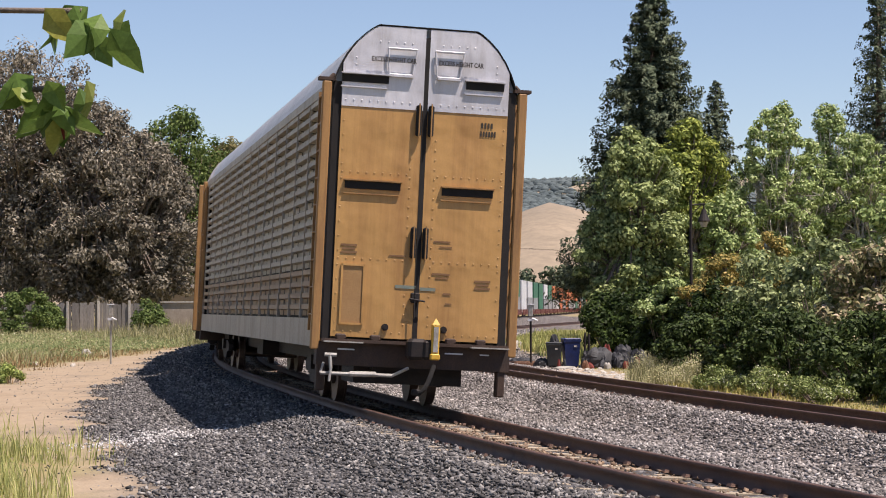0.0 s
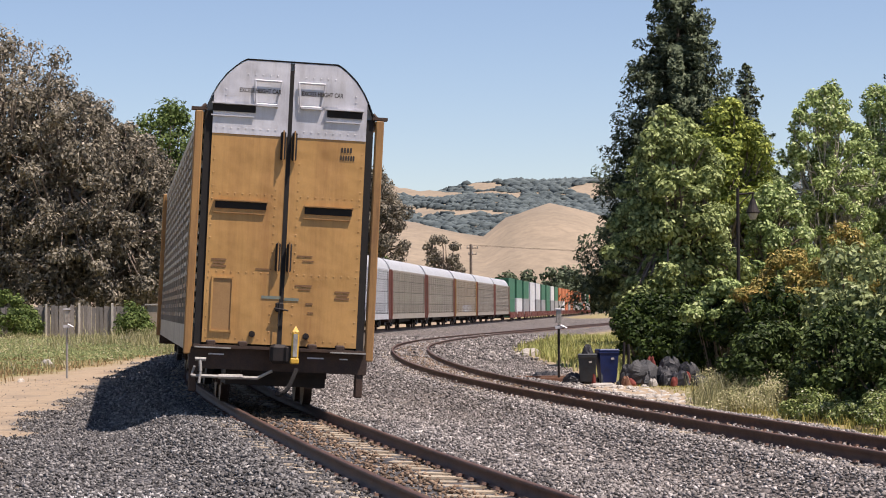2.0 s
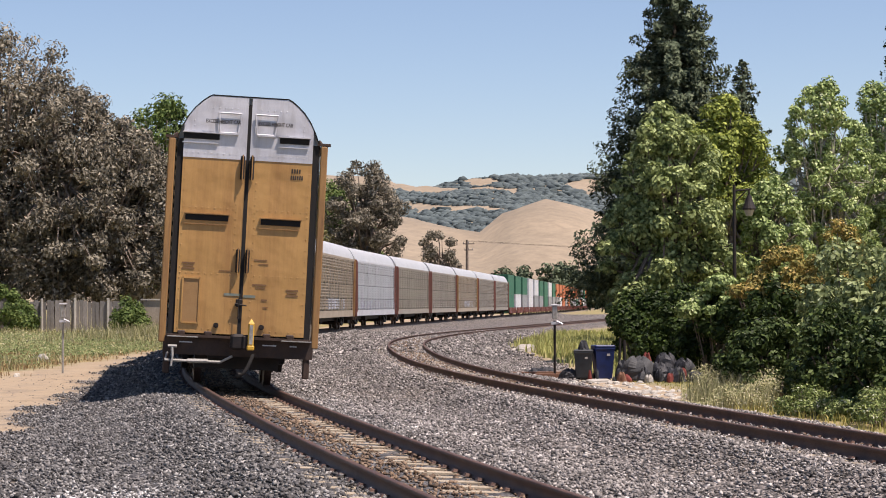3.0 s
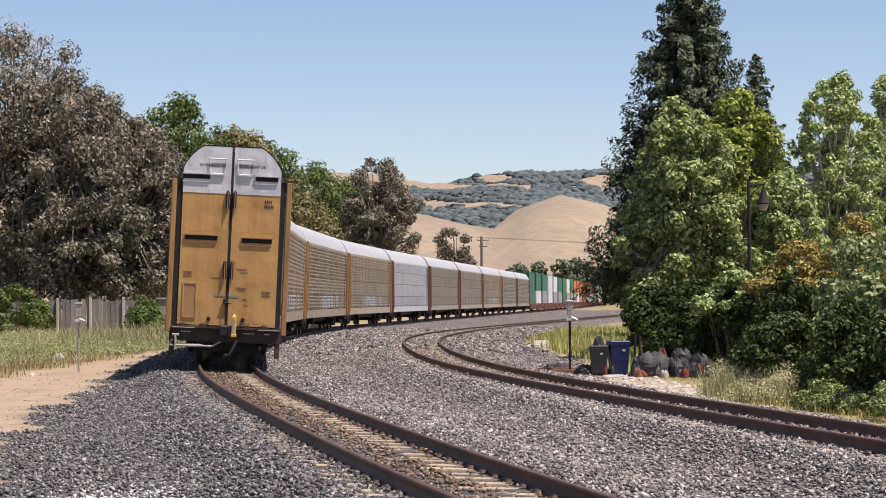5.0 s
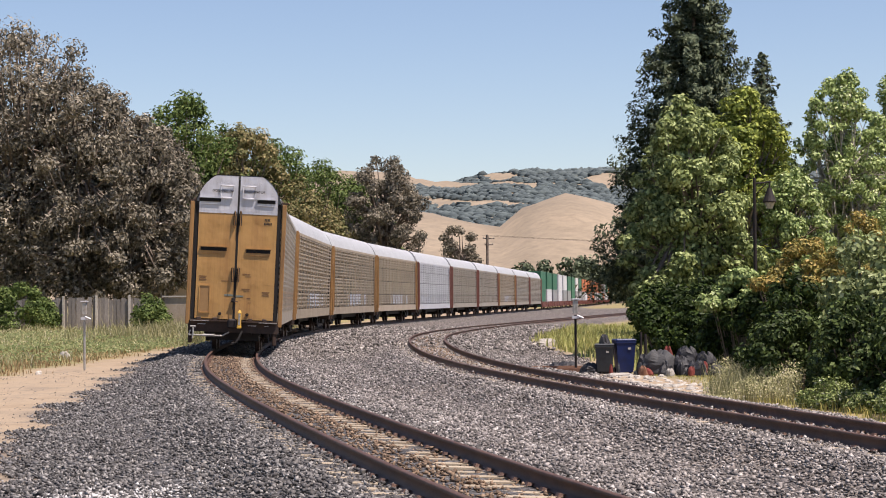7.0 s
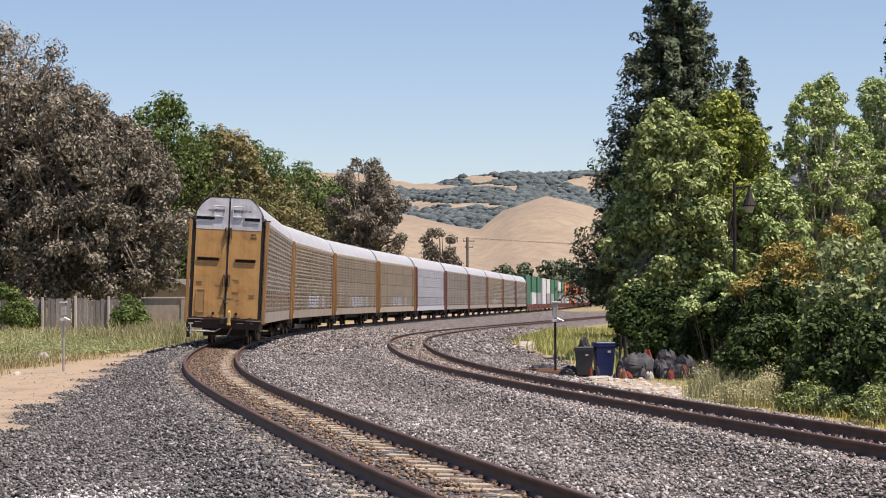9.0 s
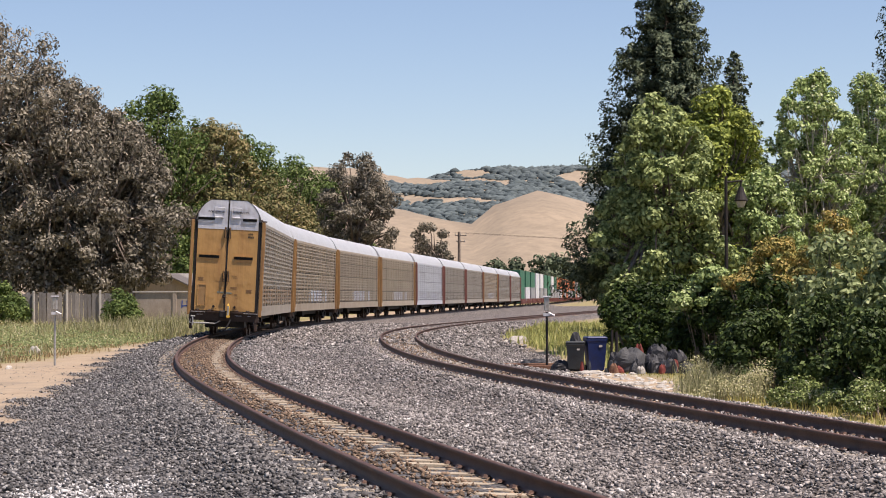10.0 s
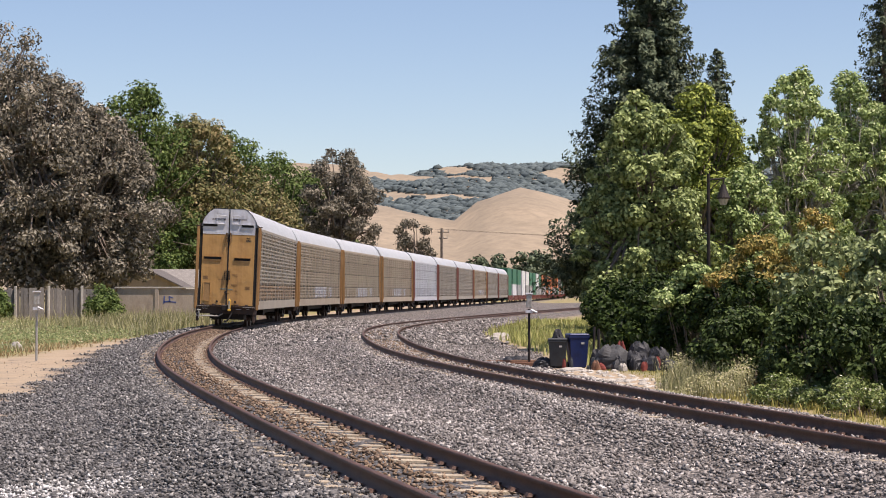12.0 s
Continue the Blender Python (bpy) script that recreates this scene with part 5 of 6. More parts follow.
# ---- hills ----
def hills():
    gx, gy = np.linspace(-1400, 1400, 220), np.concatenate([np.linspace(700, 1500, 70), np.linspace(1530, 3000, 60)])
    X, Y = np.meshgrid(gx, gy)
    lobe = 6 * lumps(X, Y, 0.02) + 3 * lumps(X, Y, 0.05)
    front = np.interp(X * 1200 / Y, (-900, -300, -120, -40, -8, 5, 20, 44, 62, 80, 110, 160, 300, 900), (30, 45, 54, 54, 47, 43, 56, 64, 60, 54, 40, 32, 30, 20))
    back = np.interp(X * 2200 / Y, (-1800, -500, -150, -60, 0, 40, 100, 250, 600, 1800), (90, 125, 141, 131, 138, 140, 141, 141, 150, 120))
    k1 = np.clip((Y - 820) / 380, 0, 1)
    k1 = k1 * k1 * (3 - 2 * k1) * np.where(Y > 1200, np.clip(1 - (Y - 1200) / 500, 0, 1) ** 0.7, 1)
    k2 = np.clip((Y - 1250) / 950, 0, 1) ** 0.9 * np.where(Y > 2200, np.clip(1 - (Y - 2200) / 1500, 0, 1), 1)
    Z = np.maximum(front * k1 + lobe * 0.35 * k1, back * k2 + lobe * k2) - 1.0
    n, m = len(gx), len(gy)
    i = (np.arange(m - 1)[:, None] * n + np.arange(n - 1)[None]).ravel()
    me = array_mesh("hills", np.stack([X.ravel(), Y.ravel(), Z.ravel()], 1), np.stack([i, i + 1, i + n + 1, i + n], 1))
    gold = surface("dry_hill_grass", (0.242, 0.189, 0.128), (0.308, 0.242, 0.167), (0.202, 0.163, 0.114), 0.006, 0.15, 0.95, 0, 0.0, (1, 1, 1), 0.6)
    tagged(part("hills", me, gold, smooth=True), "golden dry-grass hills in the distance", "hills", kind="structure")
    # oak woods on the back slope, with clearings
    N = 24000
    x, y = rng.uniform(-420, 420, N), rng.uniform(1480, 2230, N)
    wood = lumps(x, y, 0.010) + 0.7 * lumps(x + 300, y * 0.6, 0.023)
    keep = wood > np.where(x * 2200 / y > -75, np.interp(y, (1480, 1700, 1950, 2230), (-0.45, -0.28, 0.0, 0.12)), 0.35) - 0.6 * ((x * 2200 / y > 55) & (y < 2020))
    x, y = x[keep], y[keep]
    xi, yi = np.interp(x, gx, np.arange(n)), np.interp(y, gy, np.arange(m))
    a, b = xi.astype(int), yi.astype(int)
    fx, fy = xi - a, yi - b
    a1, b1 = np.minimum(a + 1, n - 1), np.minimum(b + 1, m - 1)
    z = Z[b, a] * (1 - fx) * (1 - fy) + Z[b, a1] * fx * (1 - fy) + Z[b1, a] * (1 - fx) * fy + Z[b1, a1] * fx * fy
    oct_ = np.array([(1, 0, 0), (0, 1, 0), (-1, 0, 0), (0, -1, 0), (0, 0, 1), (0.7, 0.7, 0.6), (-0.7, 0.7, 0.6), (-0.7, -0.7, 0.6), (0.7, -0.7, 0.6)])
    tri = np.array([(0, 1, 5), (1, 2, 6), (2, 3, 7), (3, 0, 8), (5, 1, 6), (6, 2, 7), (7, 3, 8), (8, 0, 5), (4, 5, 6), (4, 6, 7), (4, 7, 8), (4, 8, 5)])
    K = len(x)
    r = rng.uniform(2.2, 5.6, (K, 1, 1)) * np.array([1.2, 1.2, 0.8])
    v = oct_[None] * r * rng.uniform(0.6, 1.35, (K, 9, 3)) + np.stack([x, y, z - 0.5], 1)[:, None]
    f = tri[None] + (np.arange(K) * 9)[:, None, None]
    # distance haze is put into the leaf colour as a blue-grey cast
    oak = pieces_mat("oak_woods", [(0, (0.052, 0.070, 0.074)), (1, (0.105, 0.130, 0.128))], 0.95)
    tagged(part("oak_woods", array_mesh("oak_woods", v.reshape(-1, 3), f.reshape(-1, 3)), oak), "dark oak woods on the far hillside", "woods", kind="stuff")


hills()


# ---- ballast stones ----
def stones(name, label, mt, n, size, where, keep):
    """Crushed stones: jittered six-sided lumps lying on the bed."""
    x, y = scatter(*where, n)
    z, ball, gr = lie_of_land(x, y)
    d1, s1 = MAIN.nearest(x, y)
    d2, s2 = SIDE.nearest(x, y)
    k = rng.random(n) < keep(x, y, ball, d1, d2)
    for d in (d1, d2):
        k &= np.abs(np.abs(d) - 0.7525) > 0.09
    x, y, z = x[k], y[k], z[k]
    m = len(x)
    tips = np.array([(1, 0, -0.4), (-1, 0, -0.4), (0, 1, -0.4), (0, -1, -0.4), (0, 0, 0.8)], float)
    v = (tips[None] + rng.uniform(-0.42, 0.42, (m, 5, 3))) * rng.uniform(0.55, 1.35, (m, 1, 3))
    ax = unit(m)
    bx = np.cross(ax, unit(m))
    bx /= np.linalg.norm(bx, axis=1)[:, None]
    cx = np.cross(ax, bx)
    v = v[:, :, :1] * ax[:, None] + v[:, :, 1:2] * bx[:, None] + v[:, :, 2:] * cx[:, None]
    s = size * rng.uniform(0.55, 1.35, m) * 0.5
    v = v * s[:, None, None] * np.array([1, 1, 0.8]) + np.stack([x, y, z + s * rng.uniform(0.0, 0.9, m)], 1)[:, None]
    sides = np.array([(0, 2, 4), (2, 1, 4), (1, 3, 4), (3, 0, 4), (3, 1, 2), (3, 2, 0)])
    f = (sides[None] + (np.arange(m) * 5)[:, None, None]).reshape(-1, 3)
    tagged(part(name, array_mesh(name, v.reshape(-1, 3), f), mt), label, "gravel", kind="stuff")


M_STONE = pieces_mat("dark_ballast_stone", [(0, (0.025, 0.024, 0.022)), (0.4, (0.099, 0.093, 0.090)), (0.75, (0.190, 0.180, 0.171)), (0.93, (0.336, 0.318, 0.297)), (1, (0.515, 0.487, 0.448))], 0.9, 0, 0.25, 0.5)
M_STONE_DUSTY = pieces_mat("dusty_ballast_stone", [(0, (0.043, 0.039, 0.036)), (0.4, (0.165, 0.149, 0.138)), (0.78, (0.308, 0.279, 0.257)), (0.94, (0.515, 0.472, 0.437)), (1, (0.772, 0.715, 0.658))], 0.9, 0, 0.25, 0.5)
M_STONE_BROWN = pieces_mat("rust_dusted_stone", [(0, (0.082, 0.054, 0.035)), (0.5, (0.180, 0.119, 0.076)), (1, (0.311, 0.217, 0.145))], 0.95)
M_STONE_WHITE = pieces_mat("lime_dusted_stone", [(0, (0.351, 0.341, 0.332)), (1, (0.663, 0.643, 0.615))], 0.95)


def on_bed(x, y, ball, d1, d2):
    view = np.abs(x) < 0.235 * np.maximum(y, 6) + 2.9
    crib = (np.abs(d1) < 0.75)
    ties = np.where((d1 > 0.9) & (d1 < 1.32), 0.8, 1.0)
    return np.clip(ball * 1.7 - 0.25, 0, 1) * view * ~crib * ties


def left_bed(x, y, ball, d1, d2):
    return on_bed(x, y, ball, d1, d2) * (1 - dusty(x, y))


def right_bed(x, y, ball, d1, d2):
    return on_bed(x, y, ball, d1, d2) * dusty(x, y)


for which, lab, mt, bed in (("ballast", "loose dark grey crushed-stone ballast", M_STONE, left_bed), ("dusty_ballast", "loose dusty grey crushed-stone ballast between the tracks", M_STONE_DUSTY, right_bed)):
    stones(which + "_stones", lab, mt, 250000, 0.056, (-11, 12, 7, 42), bed)
    stones("far_" + which + "_stones", lab, mt, 90000, 0.066, (-15, 14, 42, 78), bed)
    stones("farthest_" + which + "_stones", lab, mt, 36000, 0.13, (-17, 10, 78, 150), bed)
    stones("near_" + which + "_stones", lab, mt, 22000, 0.055, (-5, 12, 2, 7), bed)
stones("crib_stones", "rust-dusted stones between the rails", M_STONE_BROWN, 200000, 0.06, (-12, 8, 3, 118), lambda x, y, b, d1, d2: (np.abs(d1) < 0.72) * np.where((d1 < -0.2) & (d1 > -0.62), 0.75, 1.0))
stones("side_crib_stones", "rust-dusted stones between the second track's rails", M_STONE_BROWN, 90000, 0.07, (-5, 12, 12, 120), lambda x, y, b, d1, d2: np.abs(d2) < 0.72)
stones("dusty_stones", "white lime-dusted stones beside the path", M_STONE_WHITE, 16000, 0.045, (-6.2, -2.6, 17.5, 23.5), lambda x, y, b, d1, d2: np.exp(-(((x + 4.15 - 0.25 * (y - 20)) / 0.55) ** 2 + ((y - 20.3) / 1.6) ** 2)))
stones("path_pebbles", "pebbles strewn on the dirt path", M_STONE, 7000, 0.032, (-15, -2, 8, 60), lambda x, y, b, d1, d2: (b < 0.5) * 0.5)
stones("pale_stones", "a few pale stones lying on the ballast", M_STONE_WHITE, 150, 0.075, (-9, 12, 16, 60), lambda x, y, b, d1, d2: (b > 0.5) * (np.abs(d1) > 1.3))


# ---- fence, wall and houses on the far side of the field ----
M_BOARD = surface("weathered_board", (0.211, 0.194, 0.176), (0.317, 0.290, 0.264), (0.123, 0.106, 0.088), 3, 30, 0.95, 0, 0.3, (3, 3, 0.3), 0.6, vary=0.3)
M_POST = surface("pale_post_wood", (0.440, 0.405, 0.352), (0.528, 0.493, 0.431), (0.264, 0.229, 0.194), 3, 30, 0.95, 0, 0.3, vary=0.15)
M_STUCCO = surface("tan_stucco", (0.352, 0.290, 0.229), (0.422, 0.352, 0.282), (0.246, 0.194, 0.150), 0.8, 20, 0.95, 0, 0.2, (1, 1, 0.4), 0.5)
M_SHINGLE = surface("dark_shingle", (0.088, 0.079, 0.070), (0.141, 0.123, 0.114), (0.062, 0.053, 0.053), 2, 15, 0.95, 0, 0.4, vary=0.1)
M_TILE = surface("red_roof_tile", (0.264, 0.114, 0.070), (0.334, 0.158, 0.097), (0.176, 0.088, 0.062), 2, 15, 0.9, 0, 0.4)
M_CONCRETE = surface("grey_concrete", (0.299, 0.290, 0.273), (0.370, 0.361, 0.343), (0.211, 0.194, 0.176), 3, 30, 0.95, 0, 0.3)

fence = tagged(new("board_fence"), "weathered grey board fence with pale posts", "fence")
fence.location = (seen_x(-161, 150), 150, height(seen_x(-161, 150), 150))
BOARD = Solid().chamfered(0, 0, 1.2, 0.29, 0.025, 2.4, 0.008).mesh("board")
FPOST = Solid().chamfered(0, 0, 1.25, 0.16, 0.16, 2.6, 0.015).mesh("fence_post")
FRAIL = Solid().box(1.22, 0.04, 0, 2.44, 0.04, 0.1).mesh("fence_rail")
for i in range(10):
    bx = -(i + 1) * 2.45
    o = part("fence_post", FPOST, M_POST, fence)
    o.location = (bx, -0.08, random.uniform(-0.1, 0.05))
    for rz in (0.5, 2.0):
        o = part("fence_rail", FRAIL, M_BOARD, fence)
        o.location = (bx, 0.0, rz)
    for j in range(8):
        o = part("board", BOARD, M_BOARD, fence)
        o.matrix_basis = pose(bx + 0.16 + j * 0.303, random.uniform(-0.02, 0.02), random.uniform(-0.18, 0.02), 0, random.uniform(-1.2, 1.2), 0)

wall = tagged(new("garden_wall"), "tan panelled wall with blue graffiti", "wall")
wall.location = (seen_x(-161, 150), 150.4, height(seen_x(-161, 150), 150))
for i in range(4):
    part("wall_panel", Solid().chamfered(1.5 + i * 3.0, 0, 1.15, 2.84, 0.14, 2.3, 0.02), M_STUCCO, wall)
    part("pier", Solid().chamfered(3.0 + i * 3.0, 0, 1.2, 0.3, 0.3, 2.5, 0.02), M_STUCCO, wall)
part("coping", Solid().chamfered(6.0, 0, 2.42, 12.2, 0.34, 0.1, 0.02), M_POST, wall)
M_SPRAY_BLUE = surface("blue_spray", (0.044, 0.079, 0.264), (0.062, 0.106, 0.317), None, 3, 30, 0.7, bump=0)
for px, pz, w, h, tilt in ((3.55, 1.5, 0.09, 0.55, 5), (3.75, 1.38, 0.4, 0.09, -8), (3.95, 1.55, 0.08, 0.4, -12), (4.15, 1.35, 0.6, 0.07, 4), (4.05, 1.7, 0.3, 0.07, 20)):
    o = part("graffiti_stroke", Solid().box(0, 0, 0, w, 0.008, h), M_SPRAY_BLUE, wall)
    o.matrix_basis = pose(px, -0.078, pz, 0, tilt, 0)


def house(label, x, y, w, d, eave, ridge, roof_mat, turn=0):
    h = tagged(new("house"), label, "house")
    h.matrix_basis = pose(x, y, height(x, y), 0, 0, turn)
    ring = [(-d / 2, 0), (d / 2, 0), (d / 2, eave), (0, ridge - 0.1), (-d / 2, eave)]
    part("wall", Solid().prism(ring, -w / 2, w / 2), M_STUCCO, h)
    for sy in (-1, 1):
        r = [(0, ridge - 0.06), (0, ridge + 0.06), (sy * (d / 2 + 0.5), eave - 0.15), (sy * (d / 2 + 0.5), eave - 0.27)]
        part("roof_slope", Solid().prism(r, -w / 2 - 0.4, w / 2 + 0.4), roof_mat, h)
        part("fascia", Solid().box(0, sy * (d / 2 + 0.52), eave - 0.22, w + 0.8, 0.03, 0.2), M_POST, h)
    for wx in (-w * 0.25, w * 0.25):
        win = part("window", Solid().box(wx, -d / 2 - 0.02, eave * 0.6, 1.2, 0.08, 1.0), M_POST, h)
        part("pane", Solid().box(wx, -d / 2 - 0.065, eave * 0.6, 1.06, 0.02, 0.86), M_SEAL, win)
    return h


house("low house with a dark shingle gable behind the wall", seen_x(-142, 186), 186, 9, 6, 2.6, 4.1, M_SHINGLE, 90)
house("low house with a pale roof beside the shingle gable", seen_x(-128, 192), 192, 8, 6, 2.7, 4.2, M_BOARD, 10)
house("house with a red tile roof behind the eucalyptus", seen_x(-288, 200), 200, 12, 8, 4.0, 6.6, M_TILE, 5)

block = tagged(new("apartment_building"), "tan stucco building with flat parapet roofs behind the trees", "building")
block.location = (33, 110, height(33, 110))
for nm, x, w, h in (("low_wing", 0, 7, 11.2), ("high_wing", 11, 14, 15.4)):
    wing = part(nm, Solid().box(x, 4, h / 2, w, 10, h), M_STUCCO, block)
    part("parapet", Solid().box(x, 4, h + 0.1, w + 0.5, 10.5, 0.5).box(x, 4, h - 0.3, w + 0.25, 10.25, 0.3), M_SHINGLE_TAN := surface("tan_parapet_" + nm, (0.30, 0.25, 0.20), (0.36, 0.30, 0.24), None, 1, 20, 0.9), wing)
    for fl in range(int(h // 3.4)):
        for k in range(int(w // 3.2)):
            wi = part("window", Solid().box(x - w / 2 + 1.9 + k * 3.2, -1.03, 2.0 + fl * 3.4, 1.4, 0.1, 1.4), M_POST, wing)
            part("pane", Solid().box(x - w / 2 + 1.9 + k * 3.2, -1.09, 2.0 + fl * 3.4, 1.24, 0.02, 1.24), M_SEAL, wi)


# ---- posts, poles and lamps ----
def signal_post(x, y, label):
    p = tagged(new("marker_post"), label, "post")
    p.location = (x, y, height(x, y))
    part("pole", Solid().bar((0, 0, -0.2), (0, 0, 1.62), 0.035, 10), M_GREY if x < 0 else M_BLACK, p)
    box = part("meter_box", Solid().chamfered(0, 0, 1.85, 0.15, 0.13, 0.38, 0.02), M_GREY, p, "pale grey metal box")
    part("lid", Solid().chamfered(0, 0, 2.055, 0.22, 0.18, 0.04, 0.01), M_WHITE_TOP, box)
    part("bracket", Solid().box(0, -0.05, 1.55, 0.2, 0.04, 0.08).bar((0.05, -0.1, 1.6), (0.22, -0.12, 1.52), 0.03, 6), M_WHITE_TOP, p)


signal_post(-12.1, 60.6, "thin grey metal post with a pale box by the path")
signal_post(2.42, 57.2, "dark metal post with a grey box by the second track")

pole = tagged(new("utility_pole"), "dark wooden utility pole beyond the train", "utility pole")
pole.location = (seen_x(-0.6, 262), 262, height(0, 262))
part("shaft", Solid().bar((0, 0, -0.3), (0, 0, 10.2), 0.22, 10, 0.17), M_BARK, pole)
for z, w in ((9.7, 1.5), (8.9, 1.1)):
    arm = part("crossarm", Solid().box(0.2, 0, z, w, 0.12, 0.12), M_BARK, pole)
    for k in (-0.45, 0.0, 0.45):
        part("insulator", Solid().bar((0.2 + k * w, 0, z + 0.06), (0.2 + k * w, 0, z + 0.24), 0.05, 8), M_GREY, arm)
wires = tagged(new("power_lines"), "thin black power lines from the utility pole", "cable")
for k in (-0.8, 0.4, 1.2):
    s = Solid()
    a, b = Vector((seen_x(-0.6, 262) + k, 262, 9.9)), Vector((90 + k, 330, 11))
    pts = [a.lerp(b, i / 14) - Vector((0, 0, 5.0 * (i / 14) * (1 - i / 14))) for i in range(15)]
    for p, q in zip(pts, pts[1:]):
        s.bar(p, q, 0.012, 4)
    part("wire", s, M_BLACK, wires)

lamp = tagged(new("street_lamp"), "black street lamp with a hanging bell shade behind the hedge", "street lamp")
lamp.location = (8.88, 68, height(8.88, 68) - 0.35)
part("post", Solid().bar((0, 0, -0.2), (0, 0, 1.0), 0.10, 10, 0.08).bar((0, 0, 1.0), (0, 0, 6.4), 0.07, 10, 0.055), M_BLACK, lamp)
part("arm", Solid().bar((0, 0, 6.2), (0.55, 0, 6.25), 0.03, 8).bar((0.0, 0, 5.8), (0.4, 0, 6.2), 0.02, 6).bar((0.5, 0, 6.25), (0.5, 0, 6.05), 0.03, 8), M_BLACK, lamp)
shade = part("shade", Solid().bar((0.5, 0, 6.05), (0.5, 0, 5.85), 0.07, 14, 0.13).bar((0.5, 0, 5.85), (0.5, 0, 5.6), 0.13, 14, 0.23).bar((0.5, 0, 5.6), (0.5, 0, 5.56), 0.23, 14, 0.22), M_BLACK, lamp)
part("globe", Solid().bar((0.5, 0, 5.56), (0.5, 0, 5.36), 0.18, 12, 0.10), M_GREY, shade)


# ---- rubbish beside the second track ----
# M_BLUE is taken down in colour for the shade over the bin
M_BLUE = surface("blue_bin_plastic", (0.006, 0.017, 0.086), (0.008, 0.023, 0.112), (0.008, 0.013, 0.043), 3, 40, 0.45, 0, 0.1)
M_SLATE = surface("slate_bin_plastic", (0.026, 0.032, 0.037), (0.040, 0.045, 0.050), (0.021, 0.021, 0.021), 3, 40, 0.5, 0, 0.1)
M_BAG = surface("black_bag_plastic", (0.009, 0.009, 0.011), (0.018, 0.018, 0.022), None, 6, 40, 0.6, 0, 0.5)
M_TARP = surface("grey_tarp", (0.050, 0.050, 0.051), (0.068, 0.068, 0.068), (0.031, 0.029, 0.029), 4, 40, 0.8, 0, 0.4)
M_LITTER = surface("white_litter", (0.401, 0.367, 0.320), (0.479, 0.450, 0.398), (0.291, 0.241, 0.193), 5, 40, 0.8, 0, 0.3, vary=0.25)
M_REDCLOTH = surface("red_cloth", (0.158, 0.026, 0.022), (0.194, 0.044, 0.031), None, 5, 40, 0.9)
M_PLANK = surface("rotten_plank", (0.194, 0.088, 0.053), (0.282, 0.150, 0.088), (0.106, 0.062, 0.044), 3, 40, 0.9, 0, 0.3)


def lump(w, d, h, seed, n=14, rows=8):
    """A crumpled, sagging heap, round below and creased above."""
    rg = random.Random(seed)
    v, f = [], []
    ph = [rg.uniform(0, 6.28) for _ in range(6)]
    for r in range(rows + 1):
        t = r / rows
        k = math.cos(t * 1.45) ** 0.6
        for i in range(n):
            a = 6.2832 * i / n
            j = 1 + 0.16 * math.sin(2 * a + ph[0] + 2 * t) + 0.12 * math.sin(5 * a + ph[1] - 3 * t) + rg.uniform(-0.06, 0.06)
            v.append((k * j * math.cos(a) * w / 2, k * j * math.sin(a) * d / 2, -0.02 + h * math.sin(t * 1.45) * (1 + 0.12 * math.sin(3 * a + ph[2]))))
    for r in range(rows):
        f += [(r * n + i, r * n + (i + 1) % n, (r + 1) * n + (i + 1) % n, (r + 1) * n + i) for i in range(n)]
    f += [tuple(range(n - 1, -1, -1)), tuple(range(rows * n, rows * n + n))]
    return Solid().add(v, f)


def wheelie_bin(x, y, w, h, mt, label, turn):
    b = tagged(new("wheelie_bin"), label, "bin")
    b.matrix_basis = pose(x, y, height(x, y), 0, 0, turn)
    s = Solid()
    k = 0.78
    v = [(sx * w / 2 * q, sy * w * 0.56 * q, z) for z, q in ((0.06, k), (h * 0.86, 1.0), (h * 0.9, 1.06), (h * 0.94, 1.06)) for sx, sy in ((-1, -1), (1, -1), (1, 1), (-1, 1))]
    f = [(r * 4 + i, r * 4 + (i + 1) % 4, r * 4 + 4 + (i + 1) % 4, r * 4 + 4 + i) for r in range(3) for i in range(4)] + [(3, 2, 1, 0), (12, 13, 14, 15)]
    part("body", s.add(v, f), mt, b)
    part("lid", Solid().chamfered(0, 0, h * 0.97, w * 1.1, w * 1.2, 0.07, 0.025), mt, b)
    part("handle", Solid().bar((-w * 0.4, w * 0.66, h * 0.9), (w * 0.4, w * 0.66, h * 0.9), 0.02, 8), mt, b)
    for sx in (-1, 1):
        part("wheel", Solid().bar((sx * w * 0.36, w * 0.4, 0.1), (sx * w * 0.46, w * 0.4, 0.1), 0.1, 14), M_BLACK, b)
    part("label_patch", Solid().box(w * 0.18, -w * 0.56, h * 0.74, w * 0.16, 0.012, h * 0.06), M_LITTER, b)


wheelie_bin(3.66, 55.5, 0.52, 0.96, M_BLUE, "blue plastic wheelie bin beside the second track, its colour darkened for shade", 8)
wheelie_bin(3.12, 55.3, 0.48, 0.80, M_SLATE, "slate grey plastic bin beside the blue one", -6)


def heap(name, label, cat, x, y, w, d, h, mt, seed, turn=0):
    o = tagged(part(name, lump(w, d, h, seed), mt, smooth=False), label, cat)
    o.matrix_basis = pose(x, y, height(x, y), 0, 0, turn)


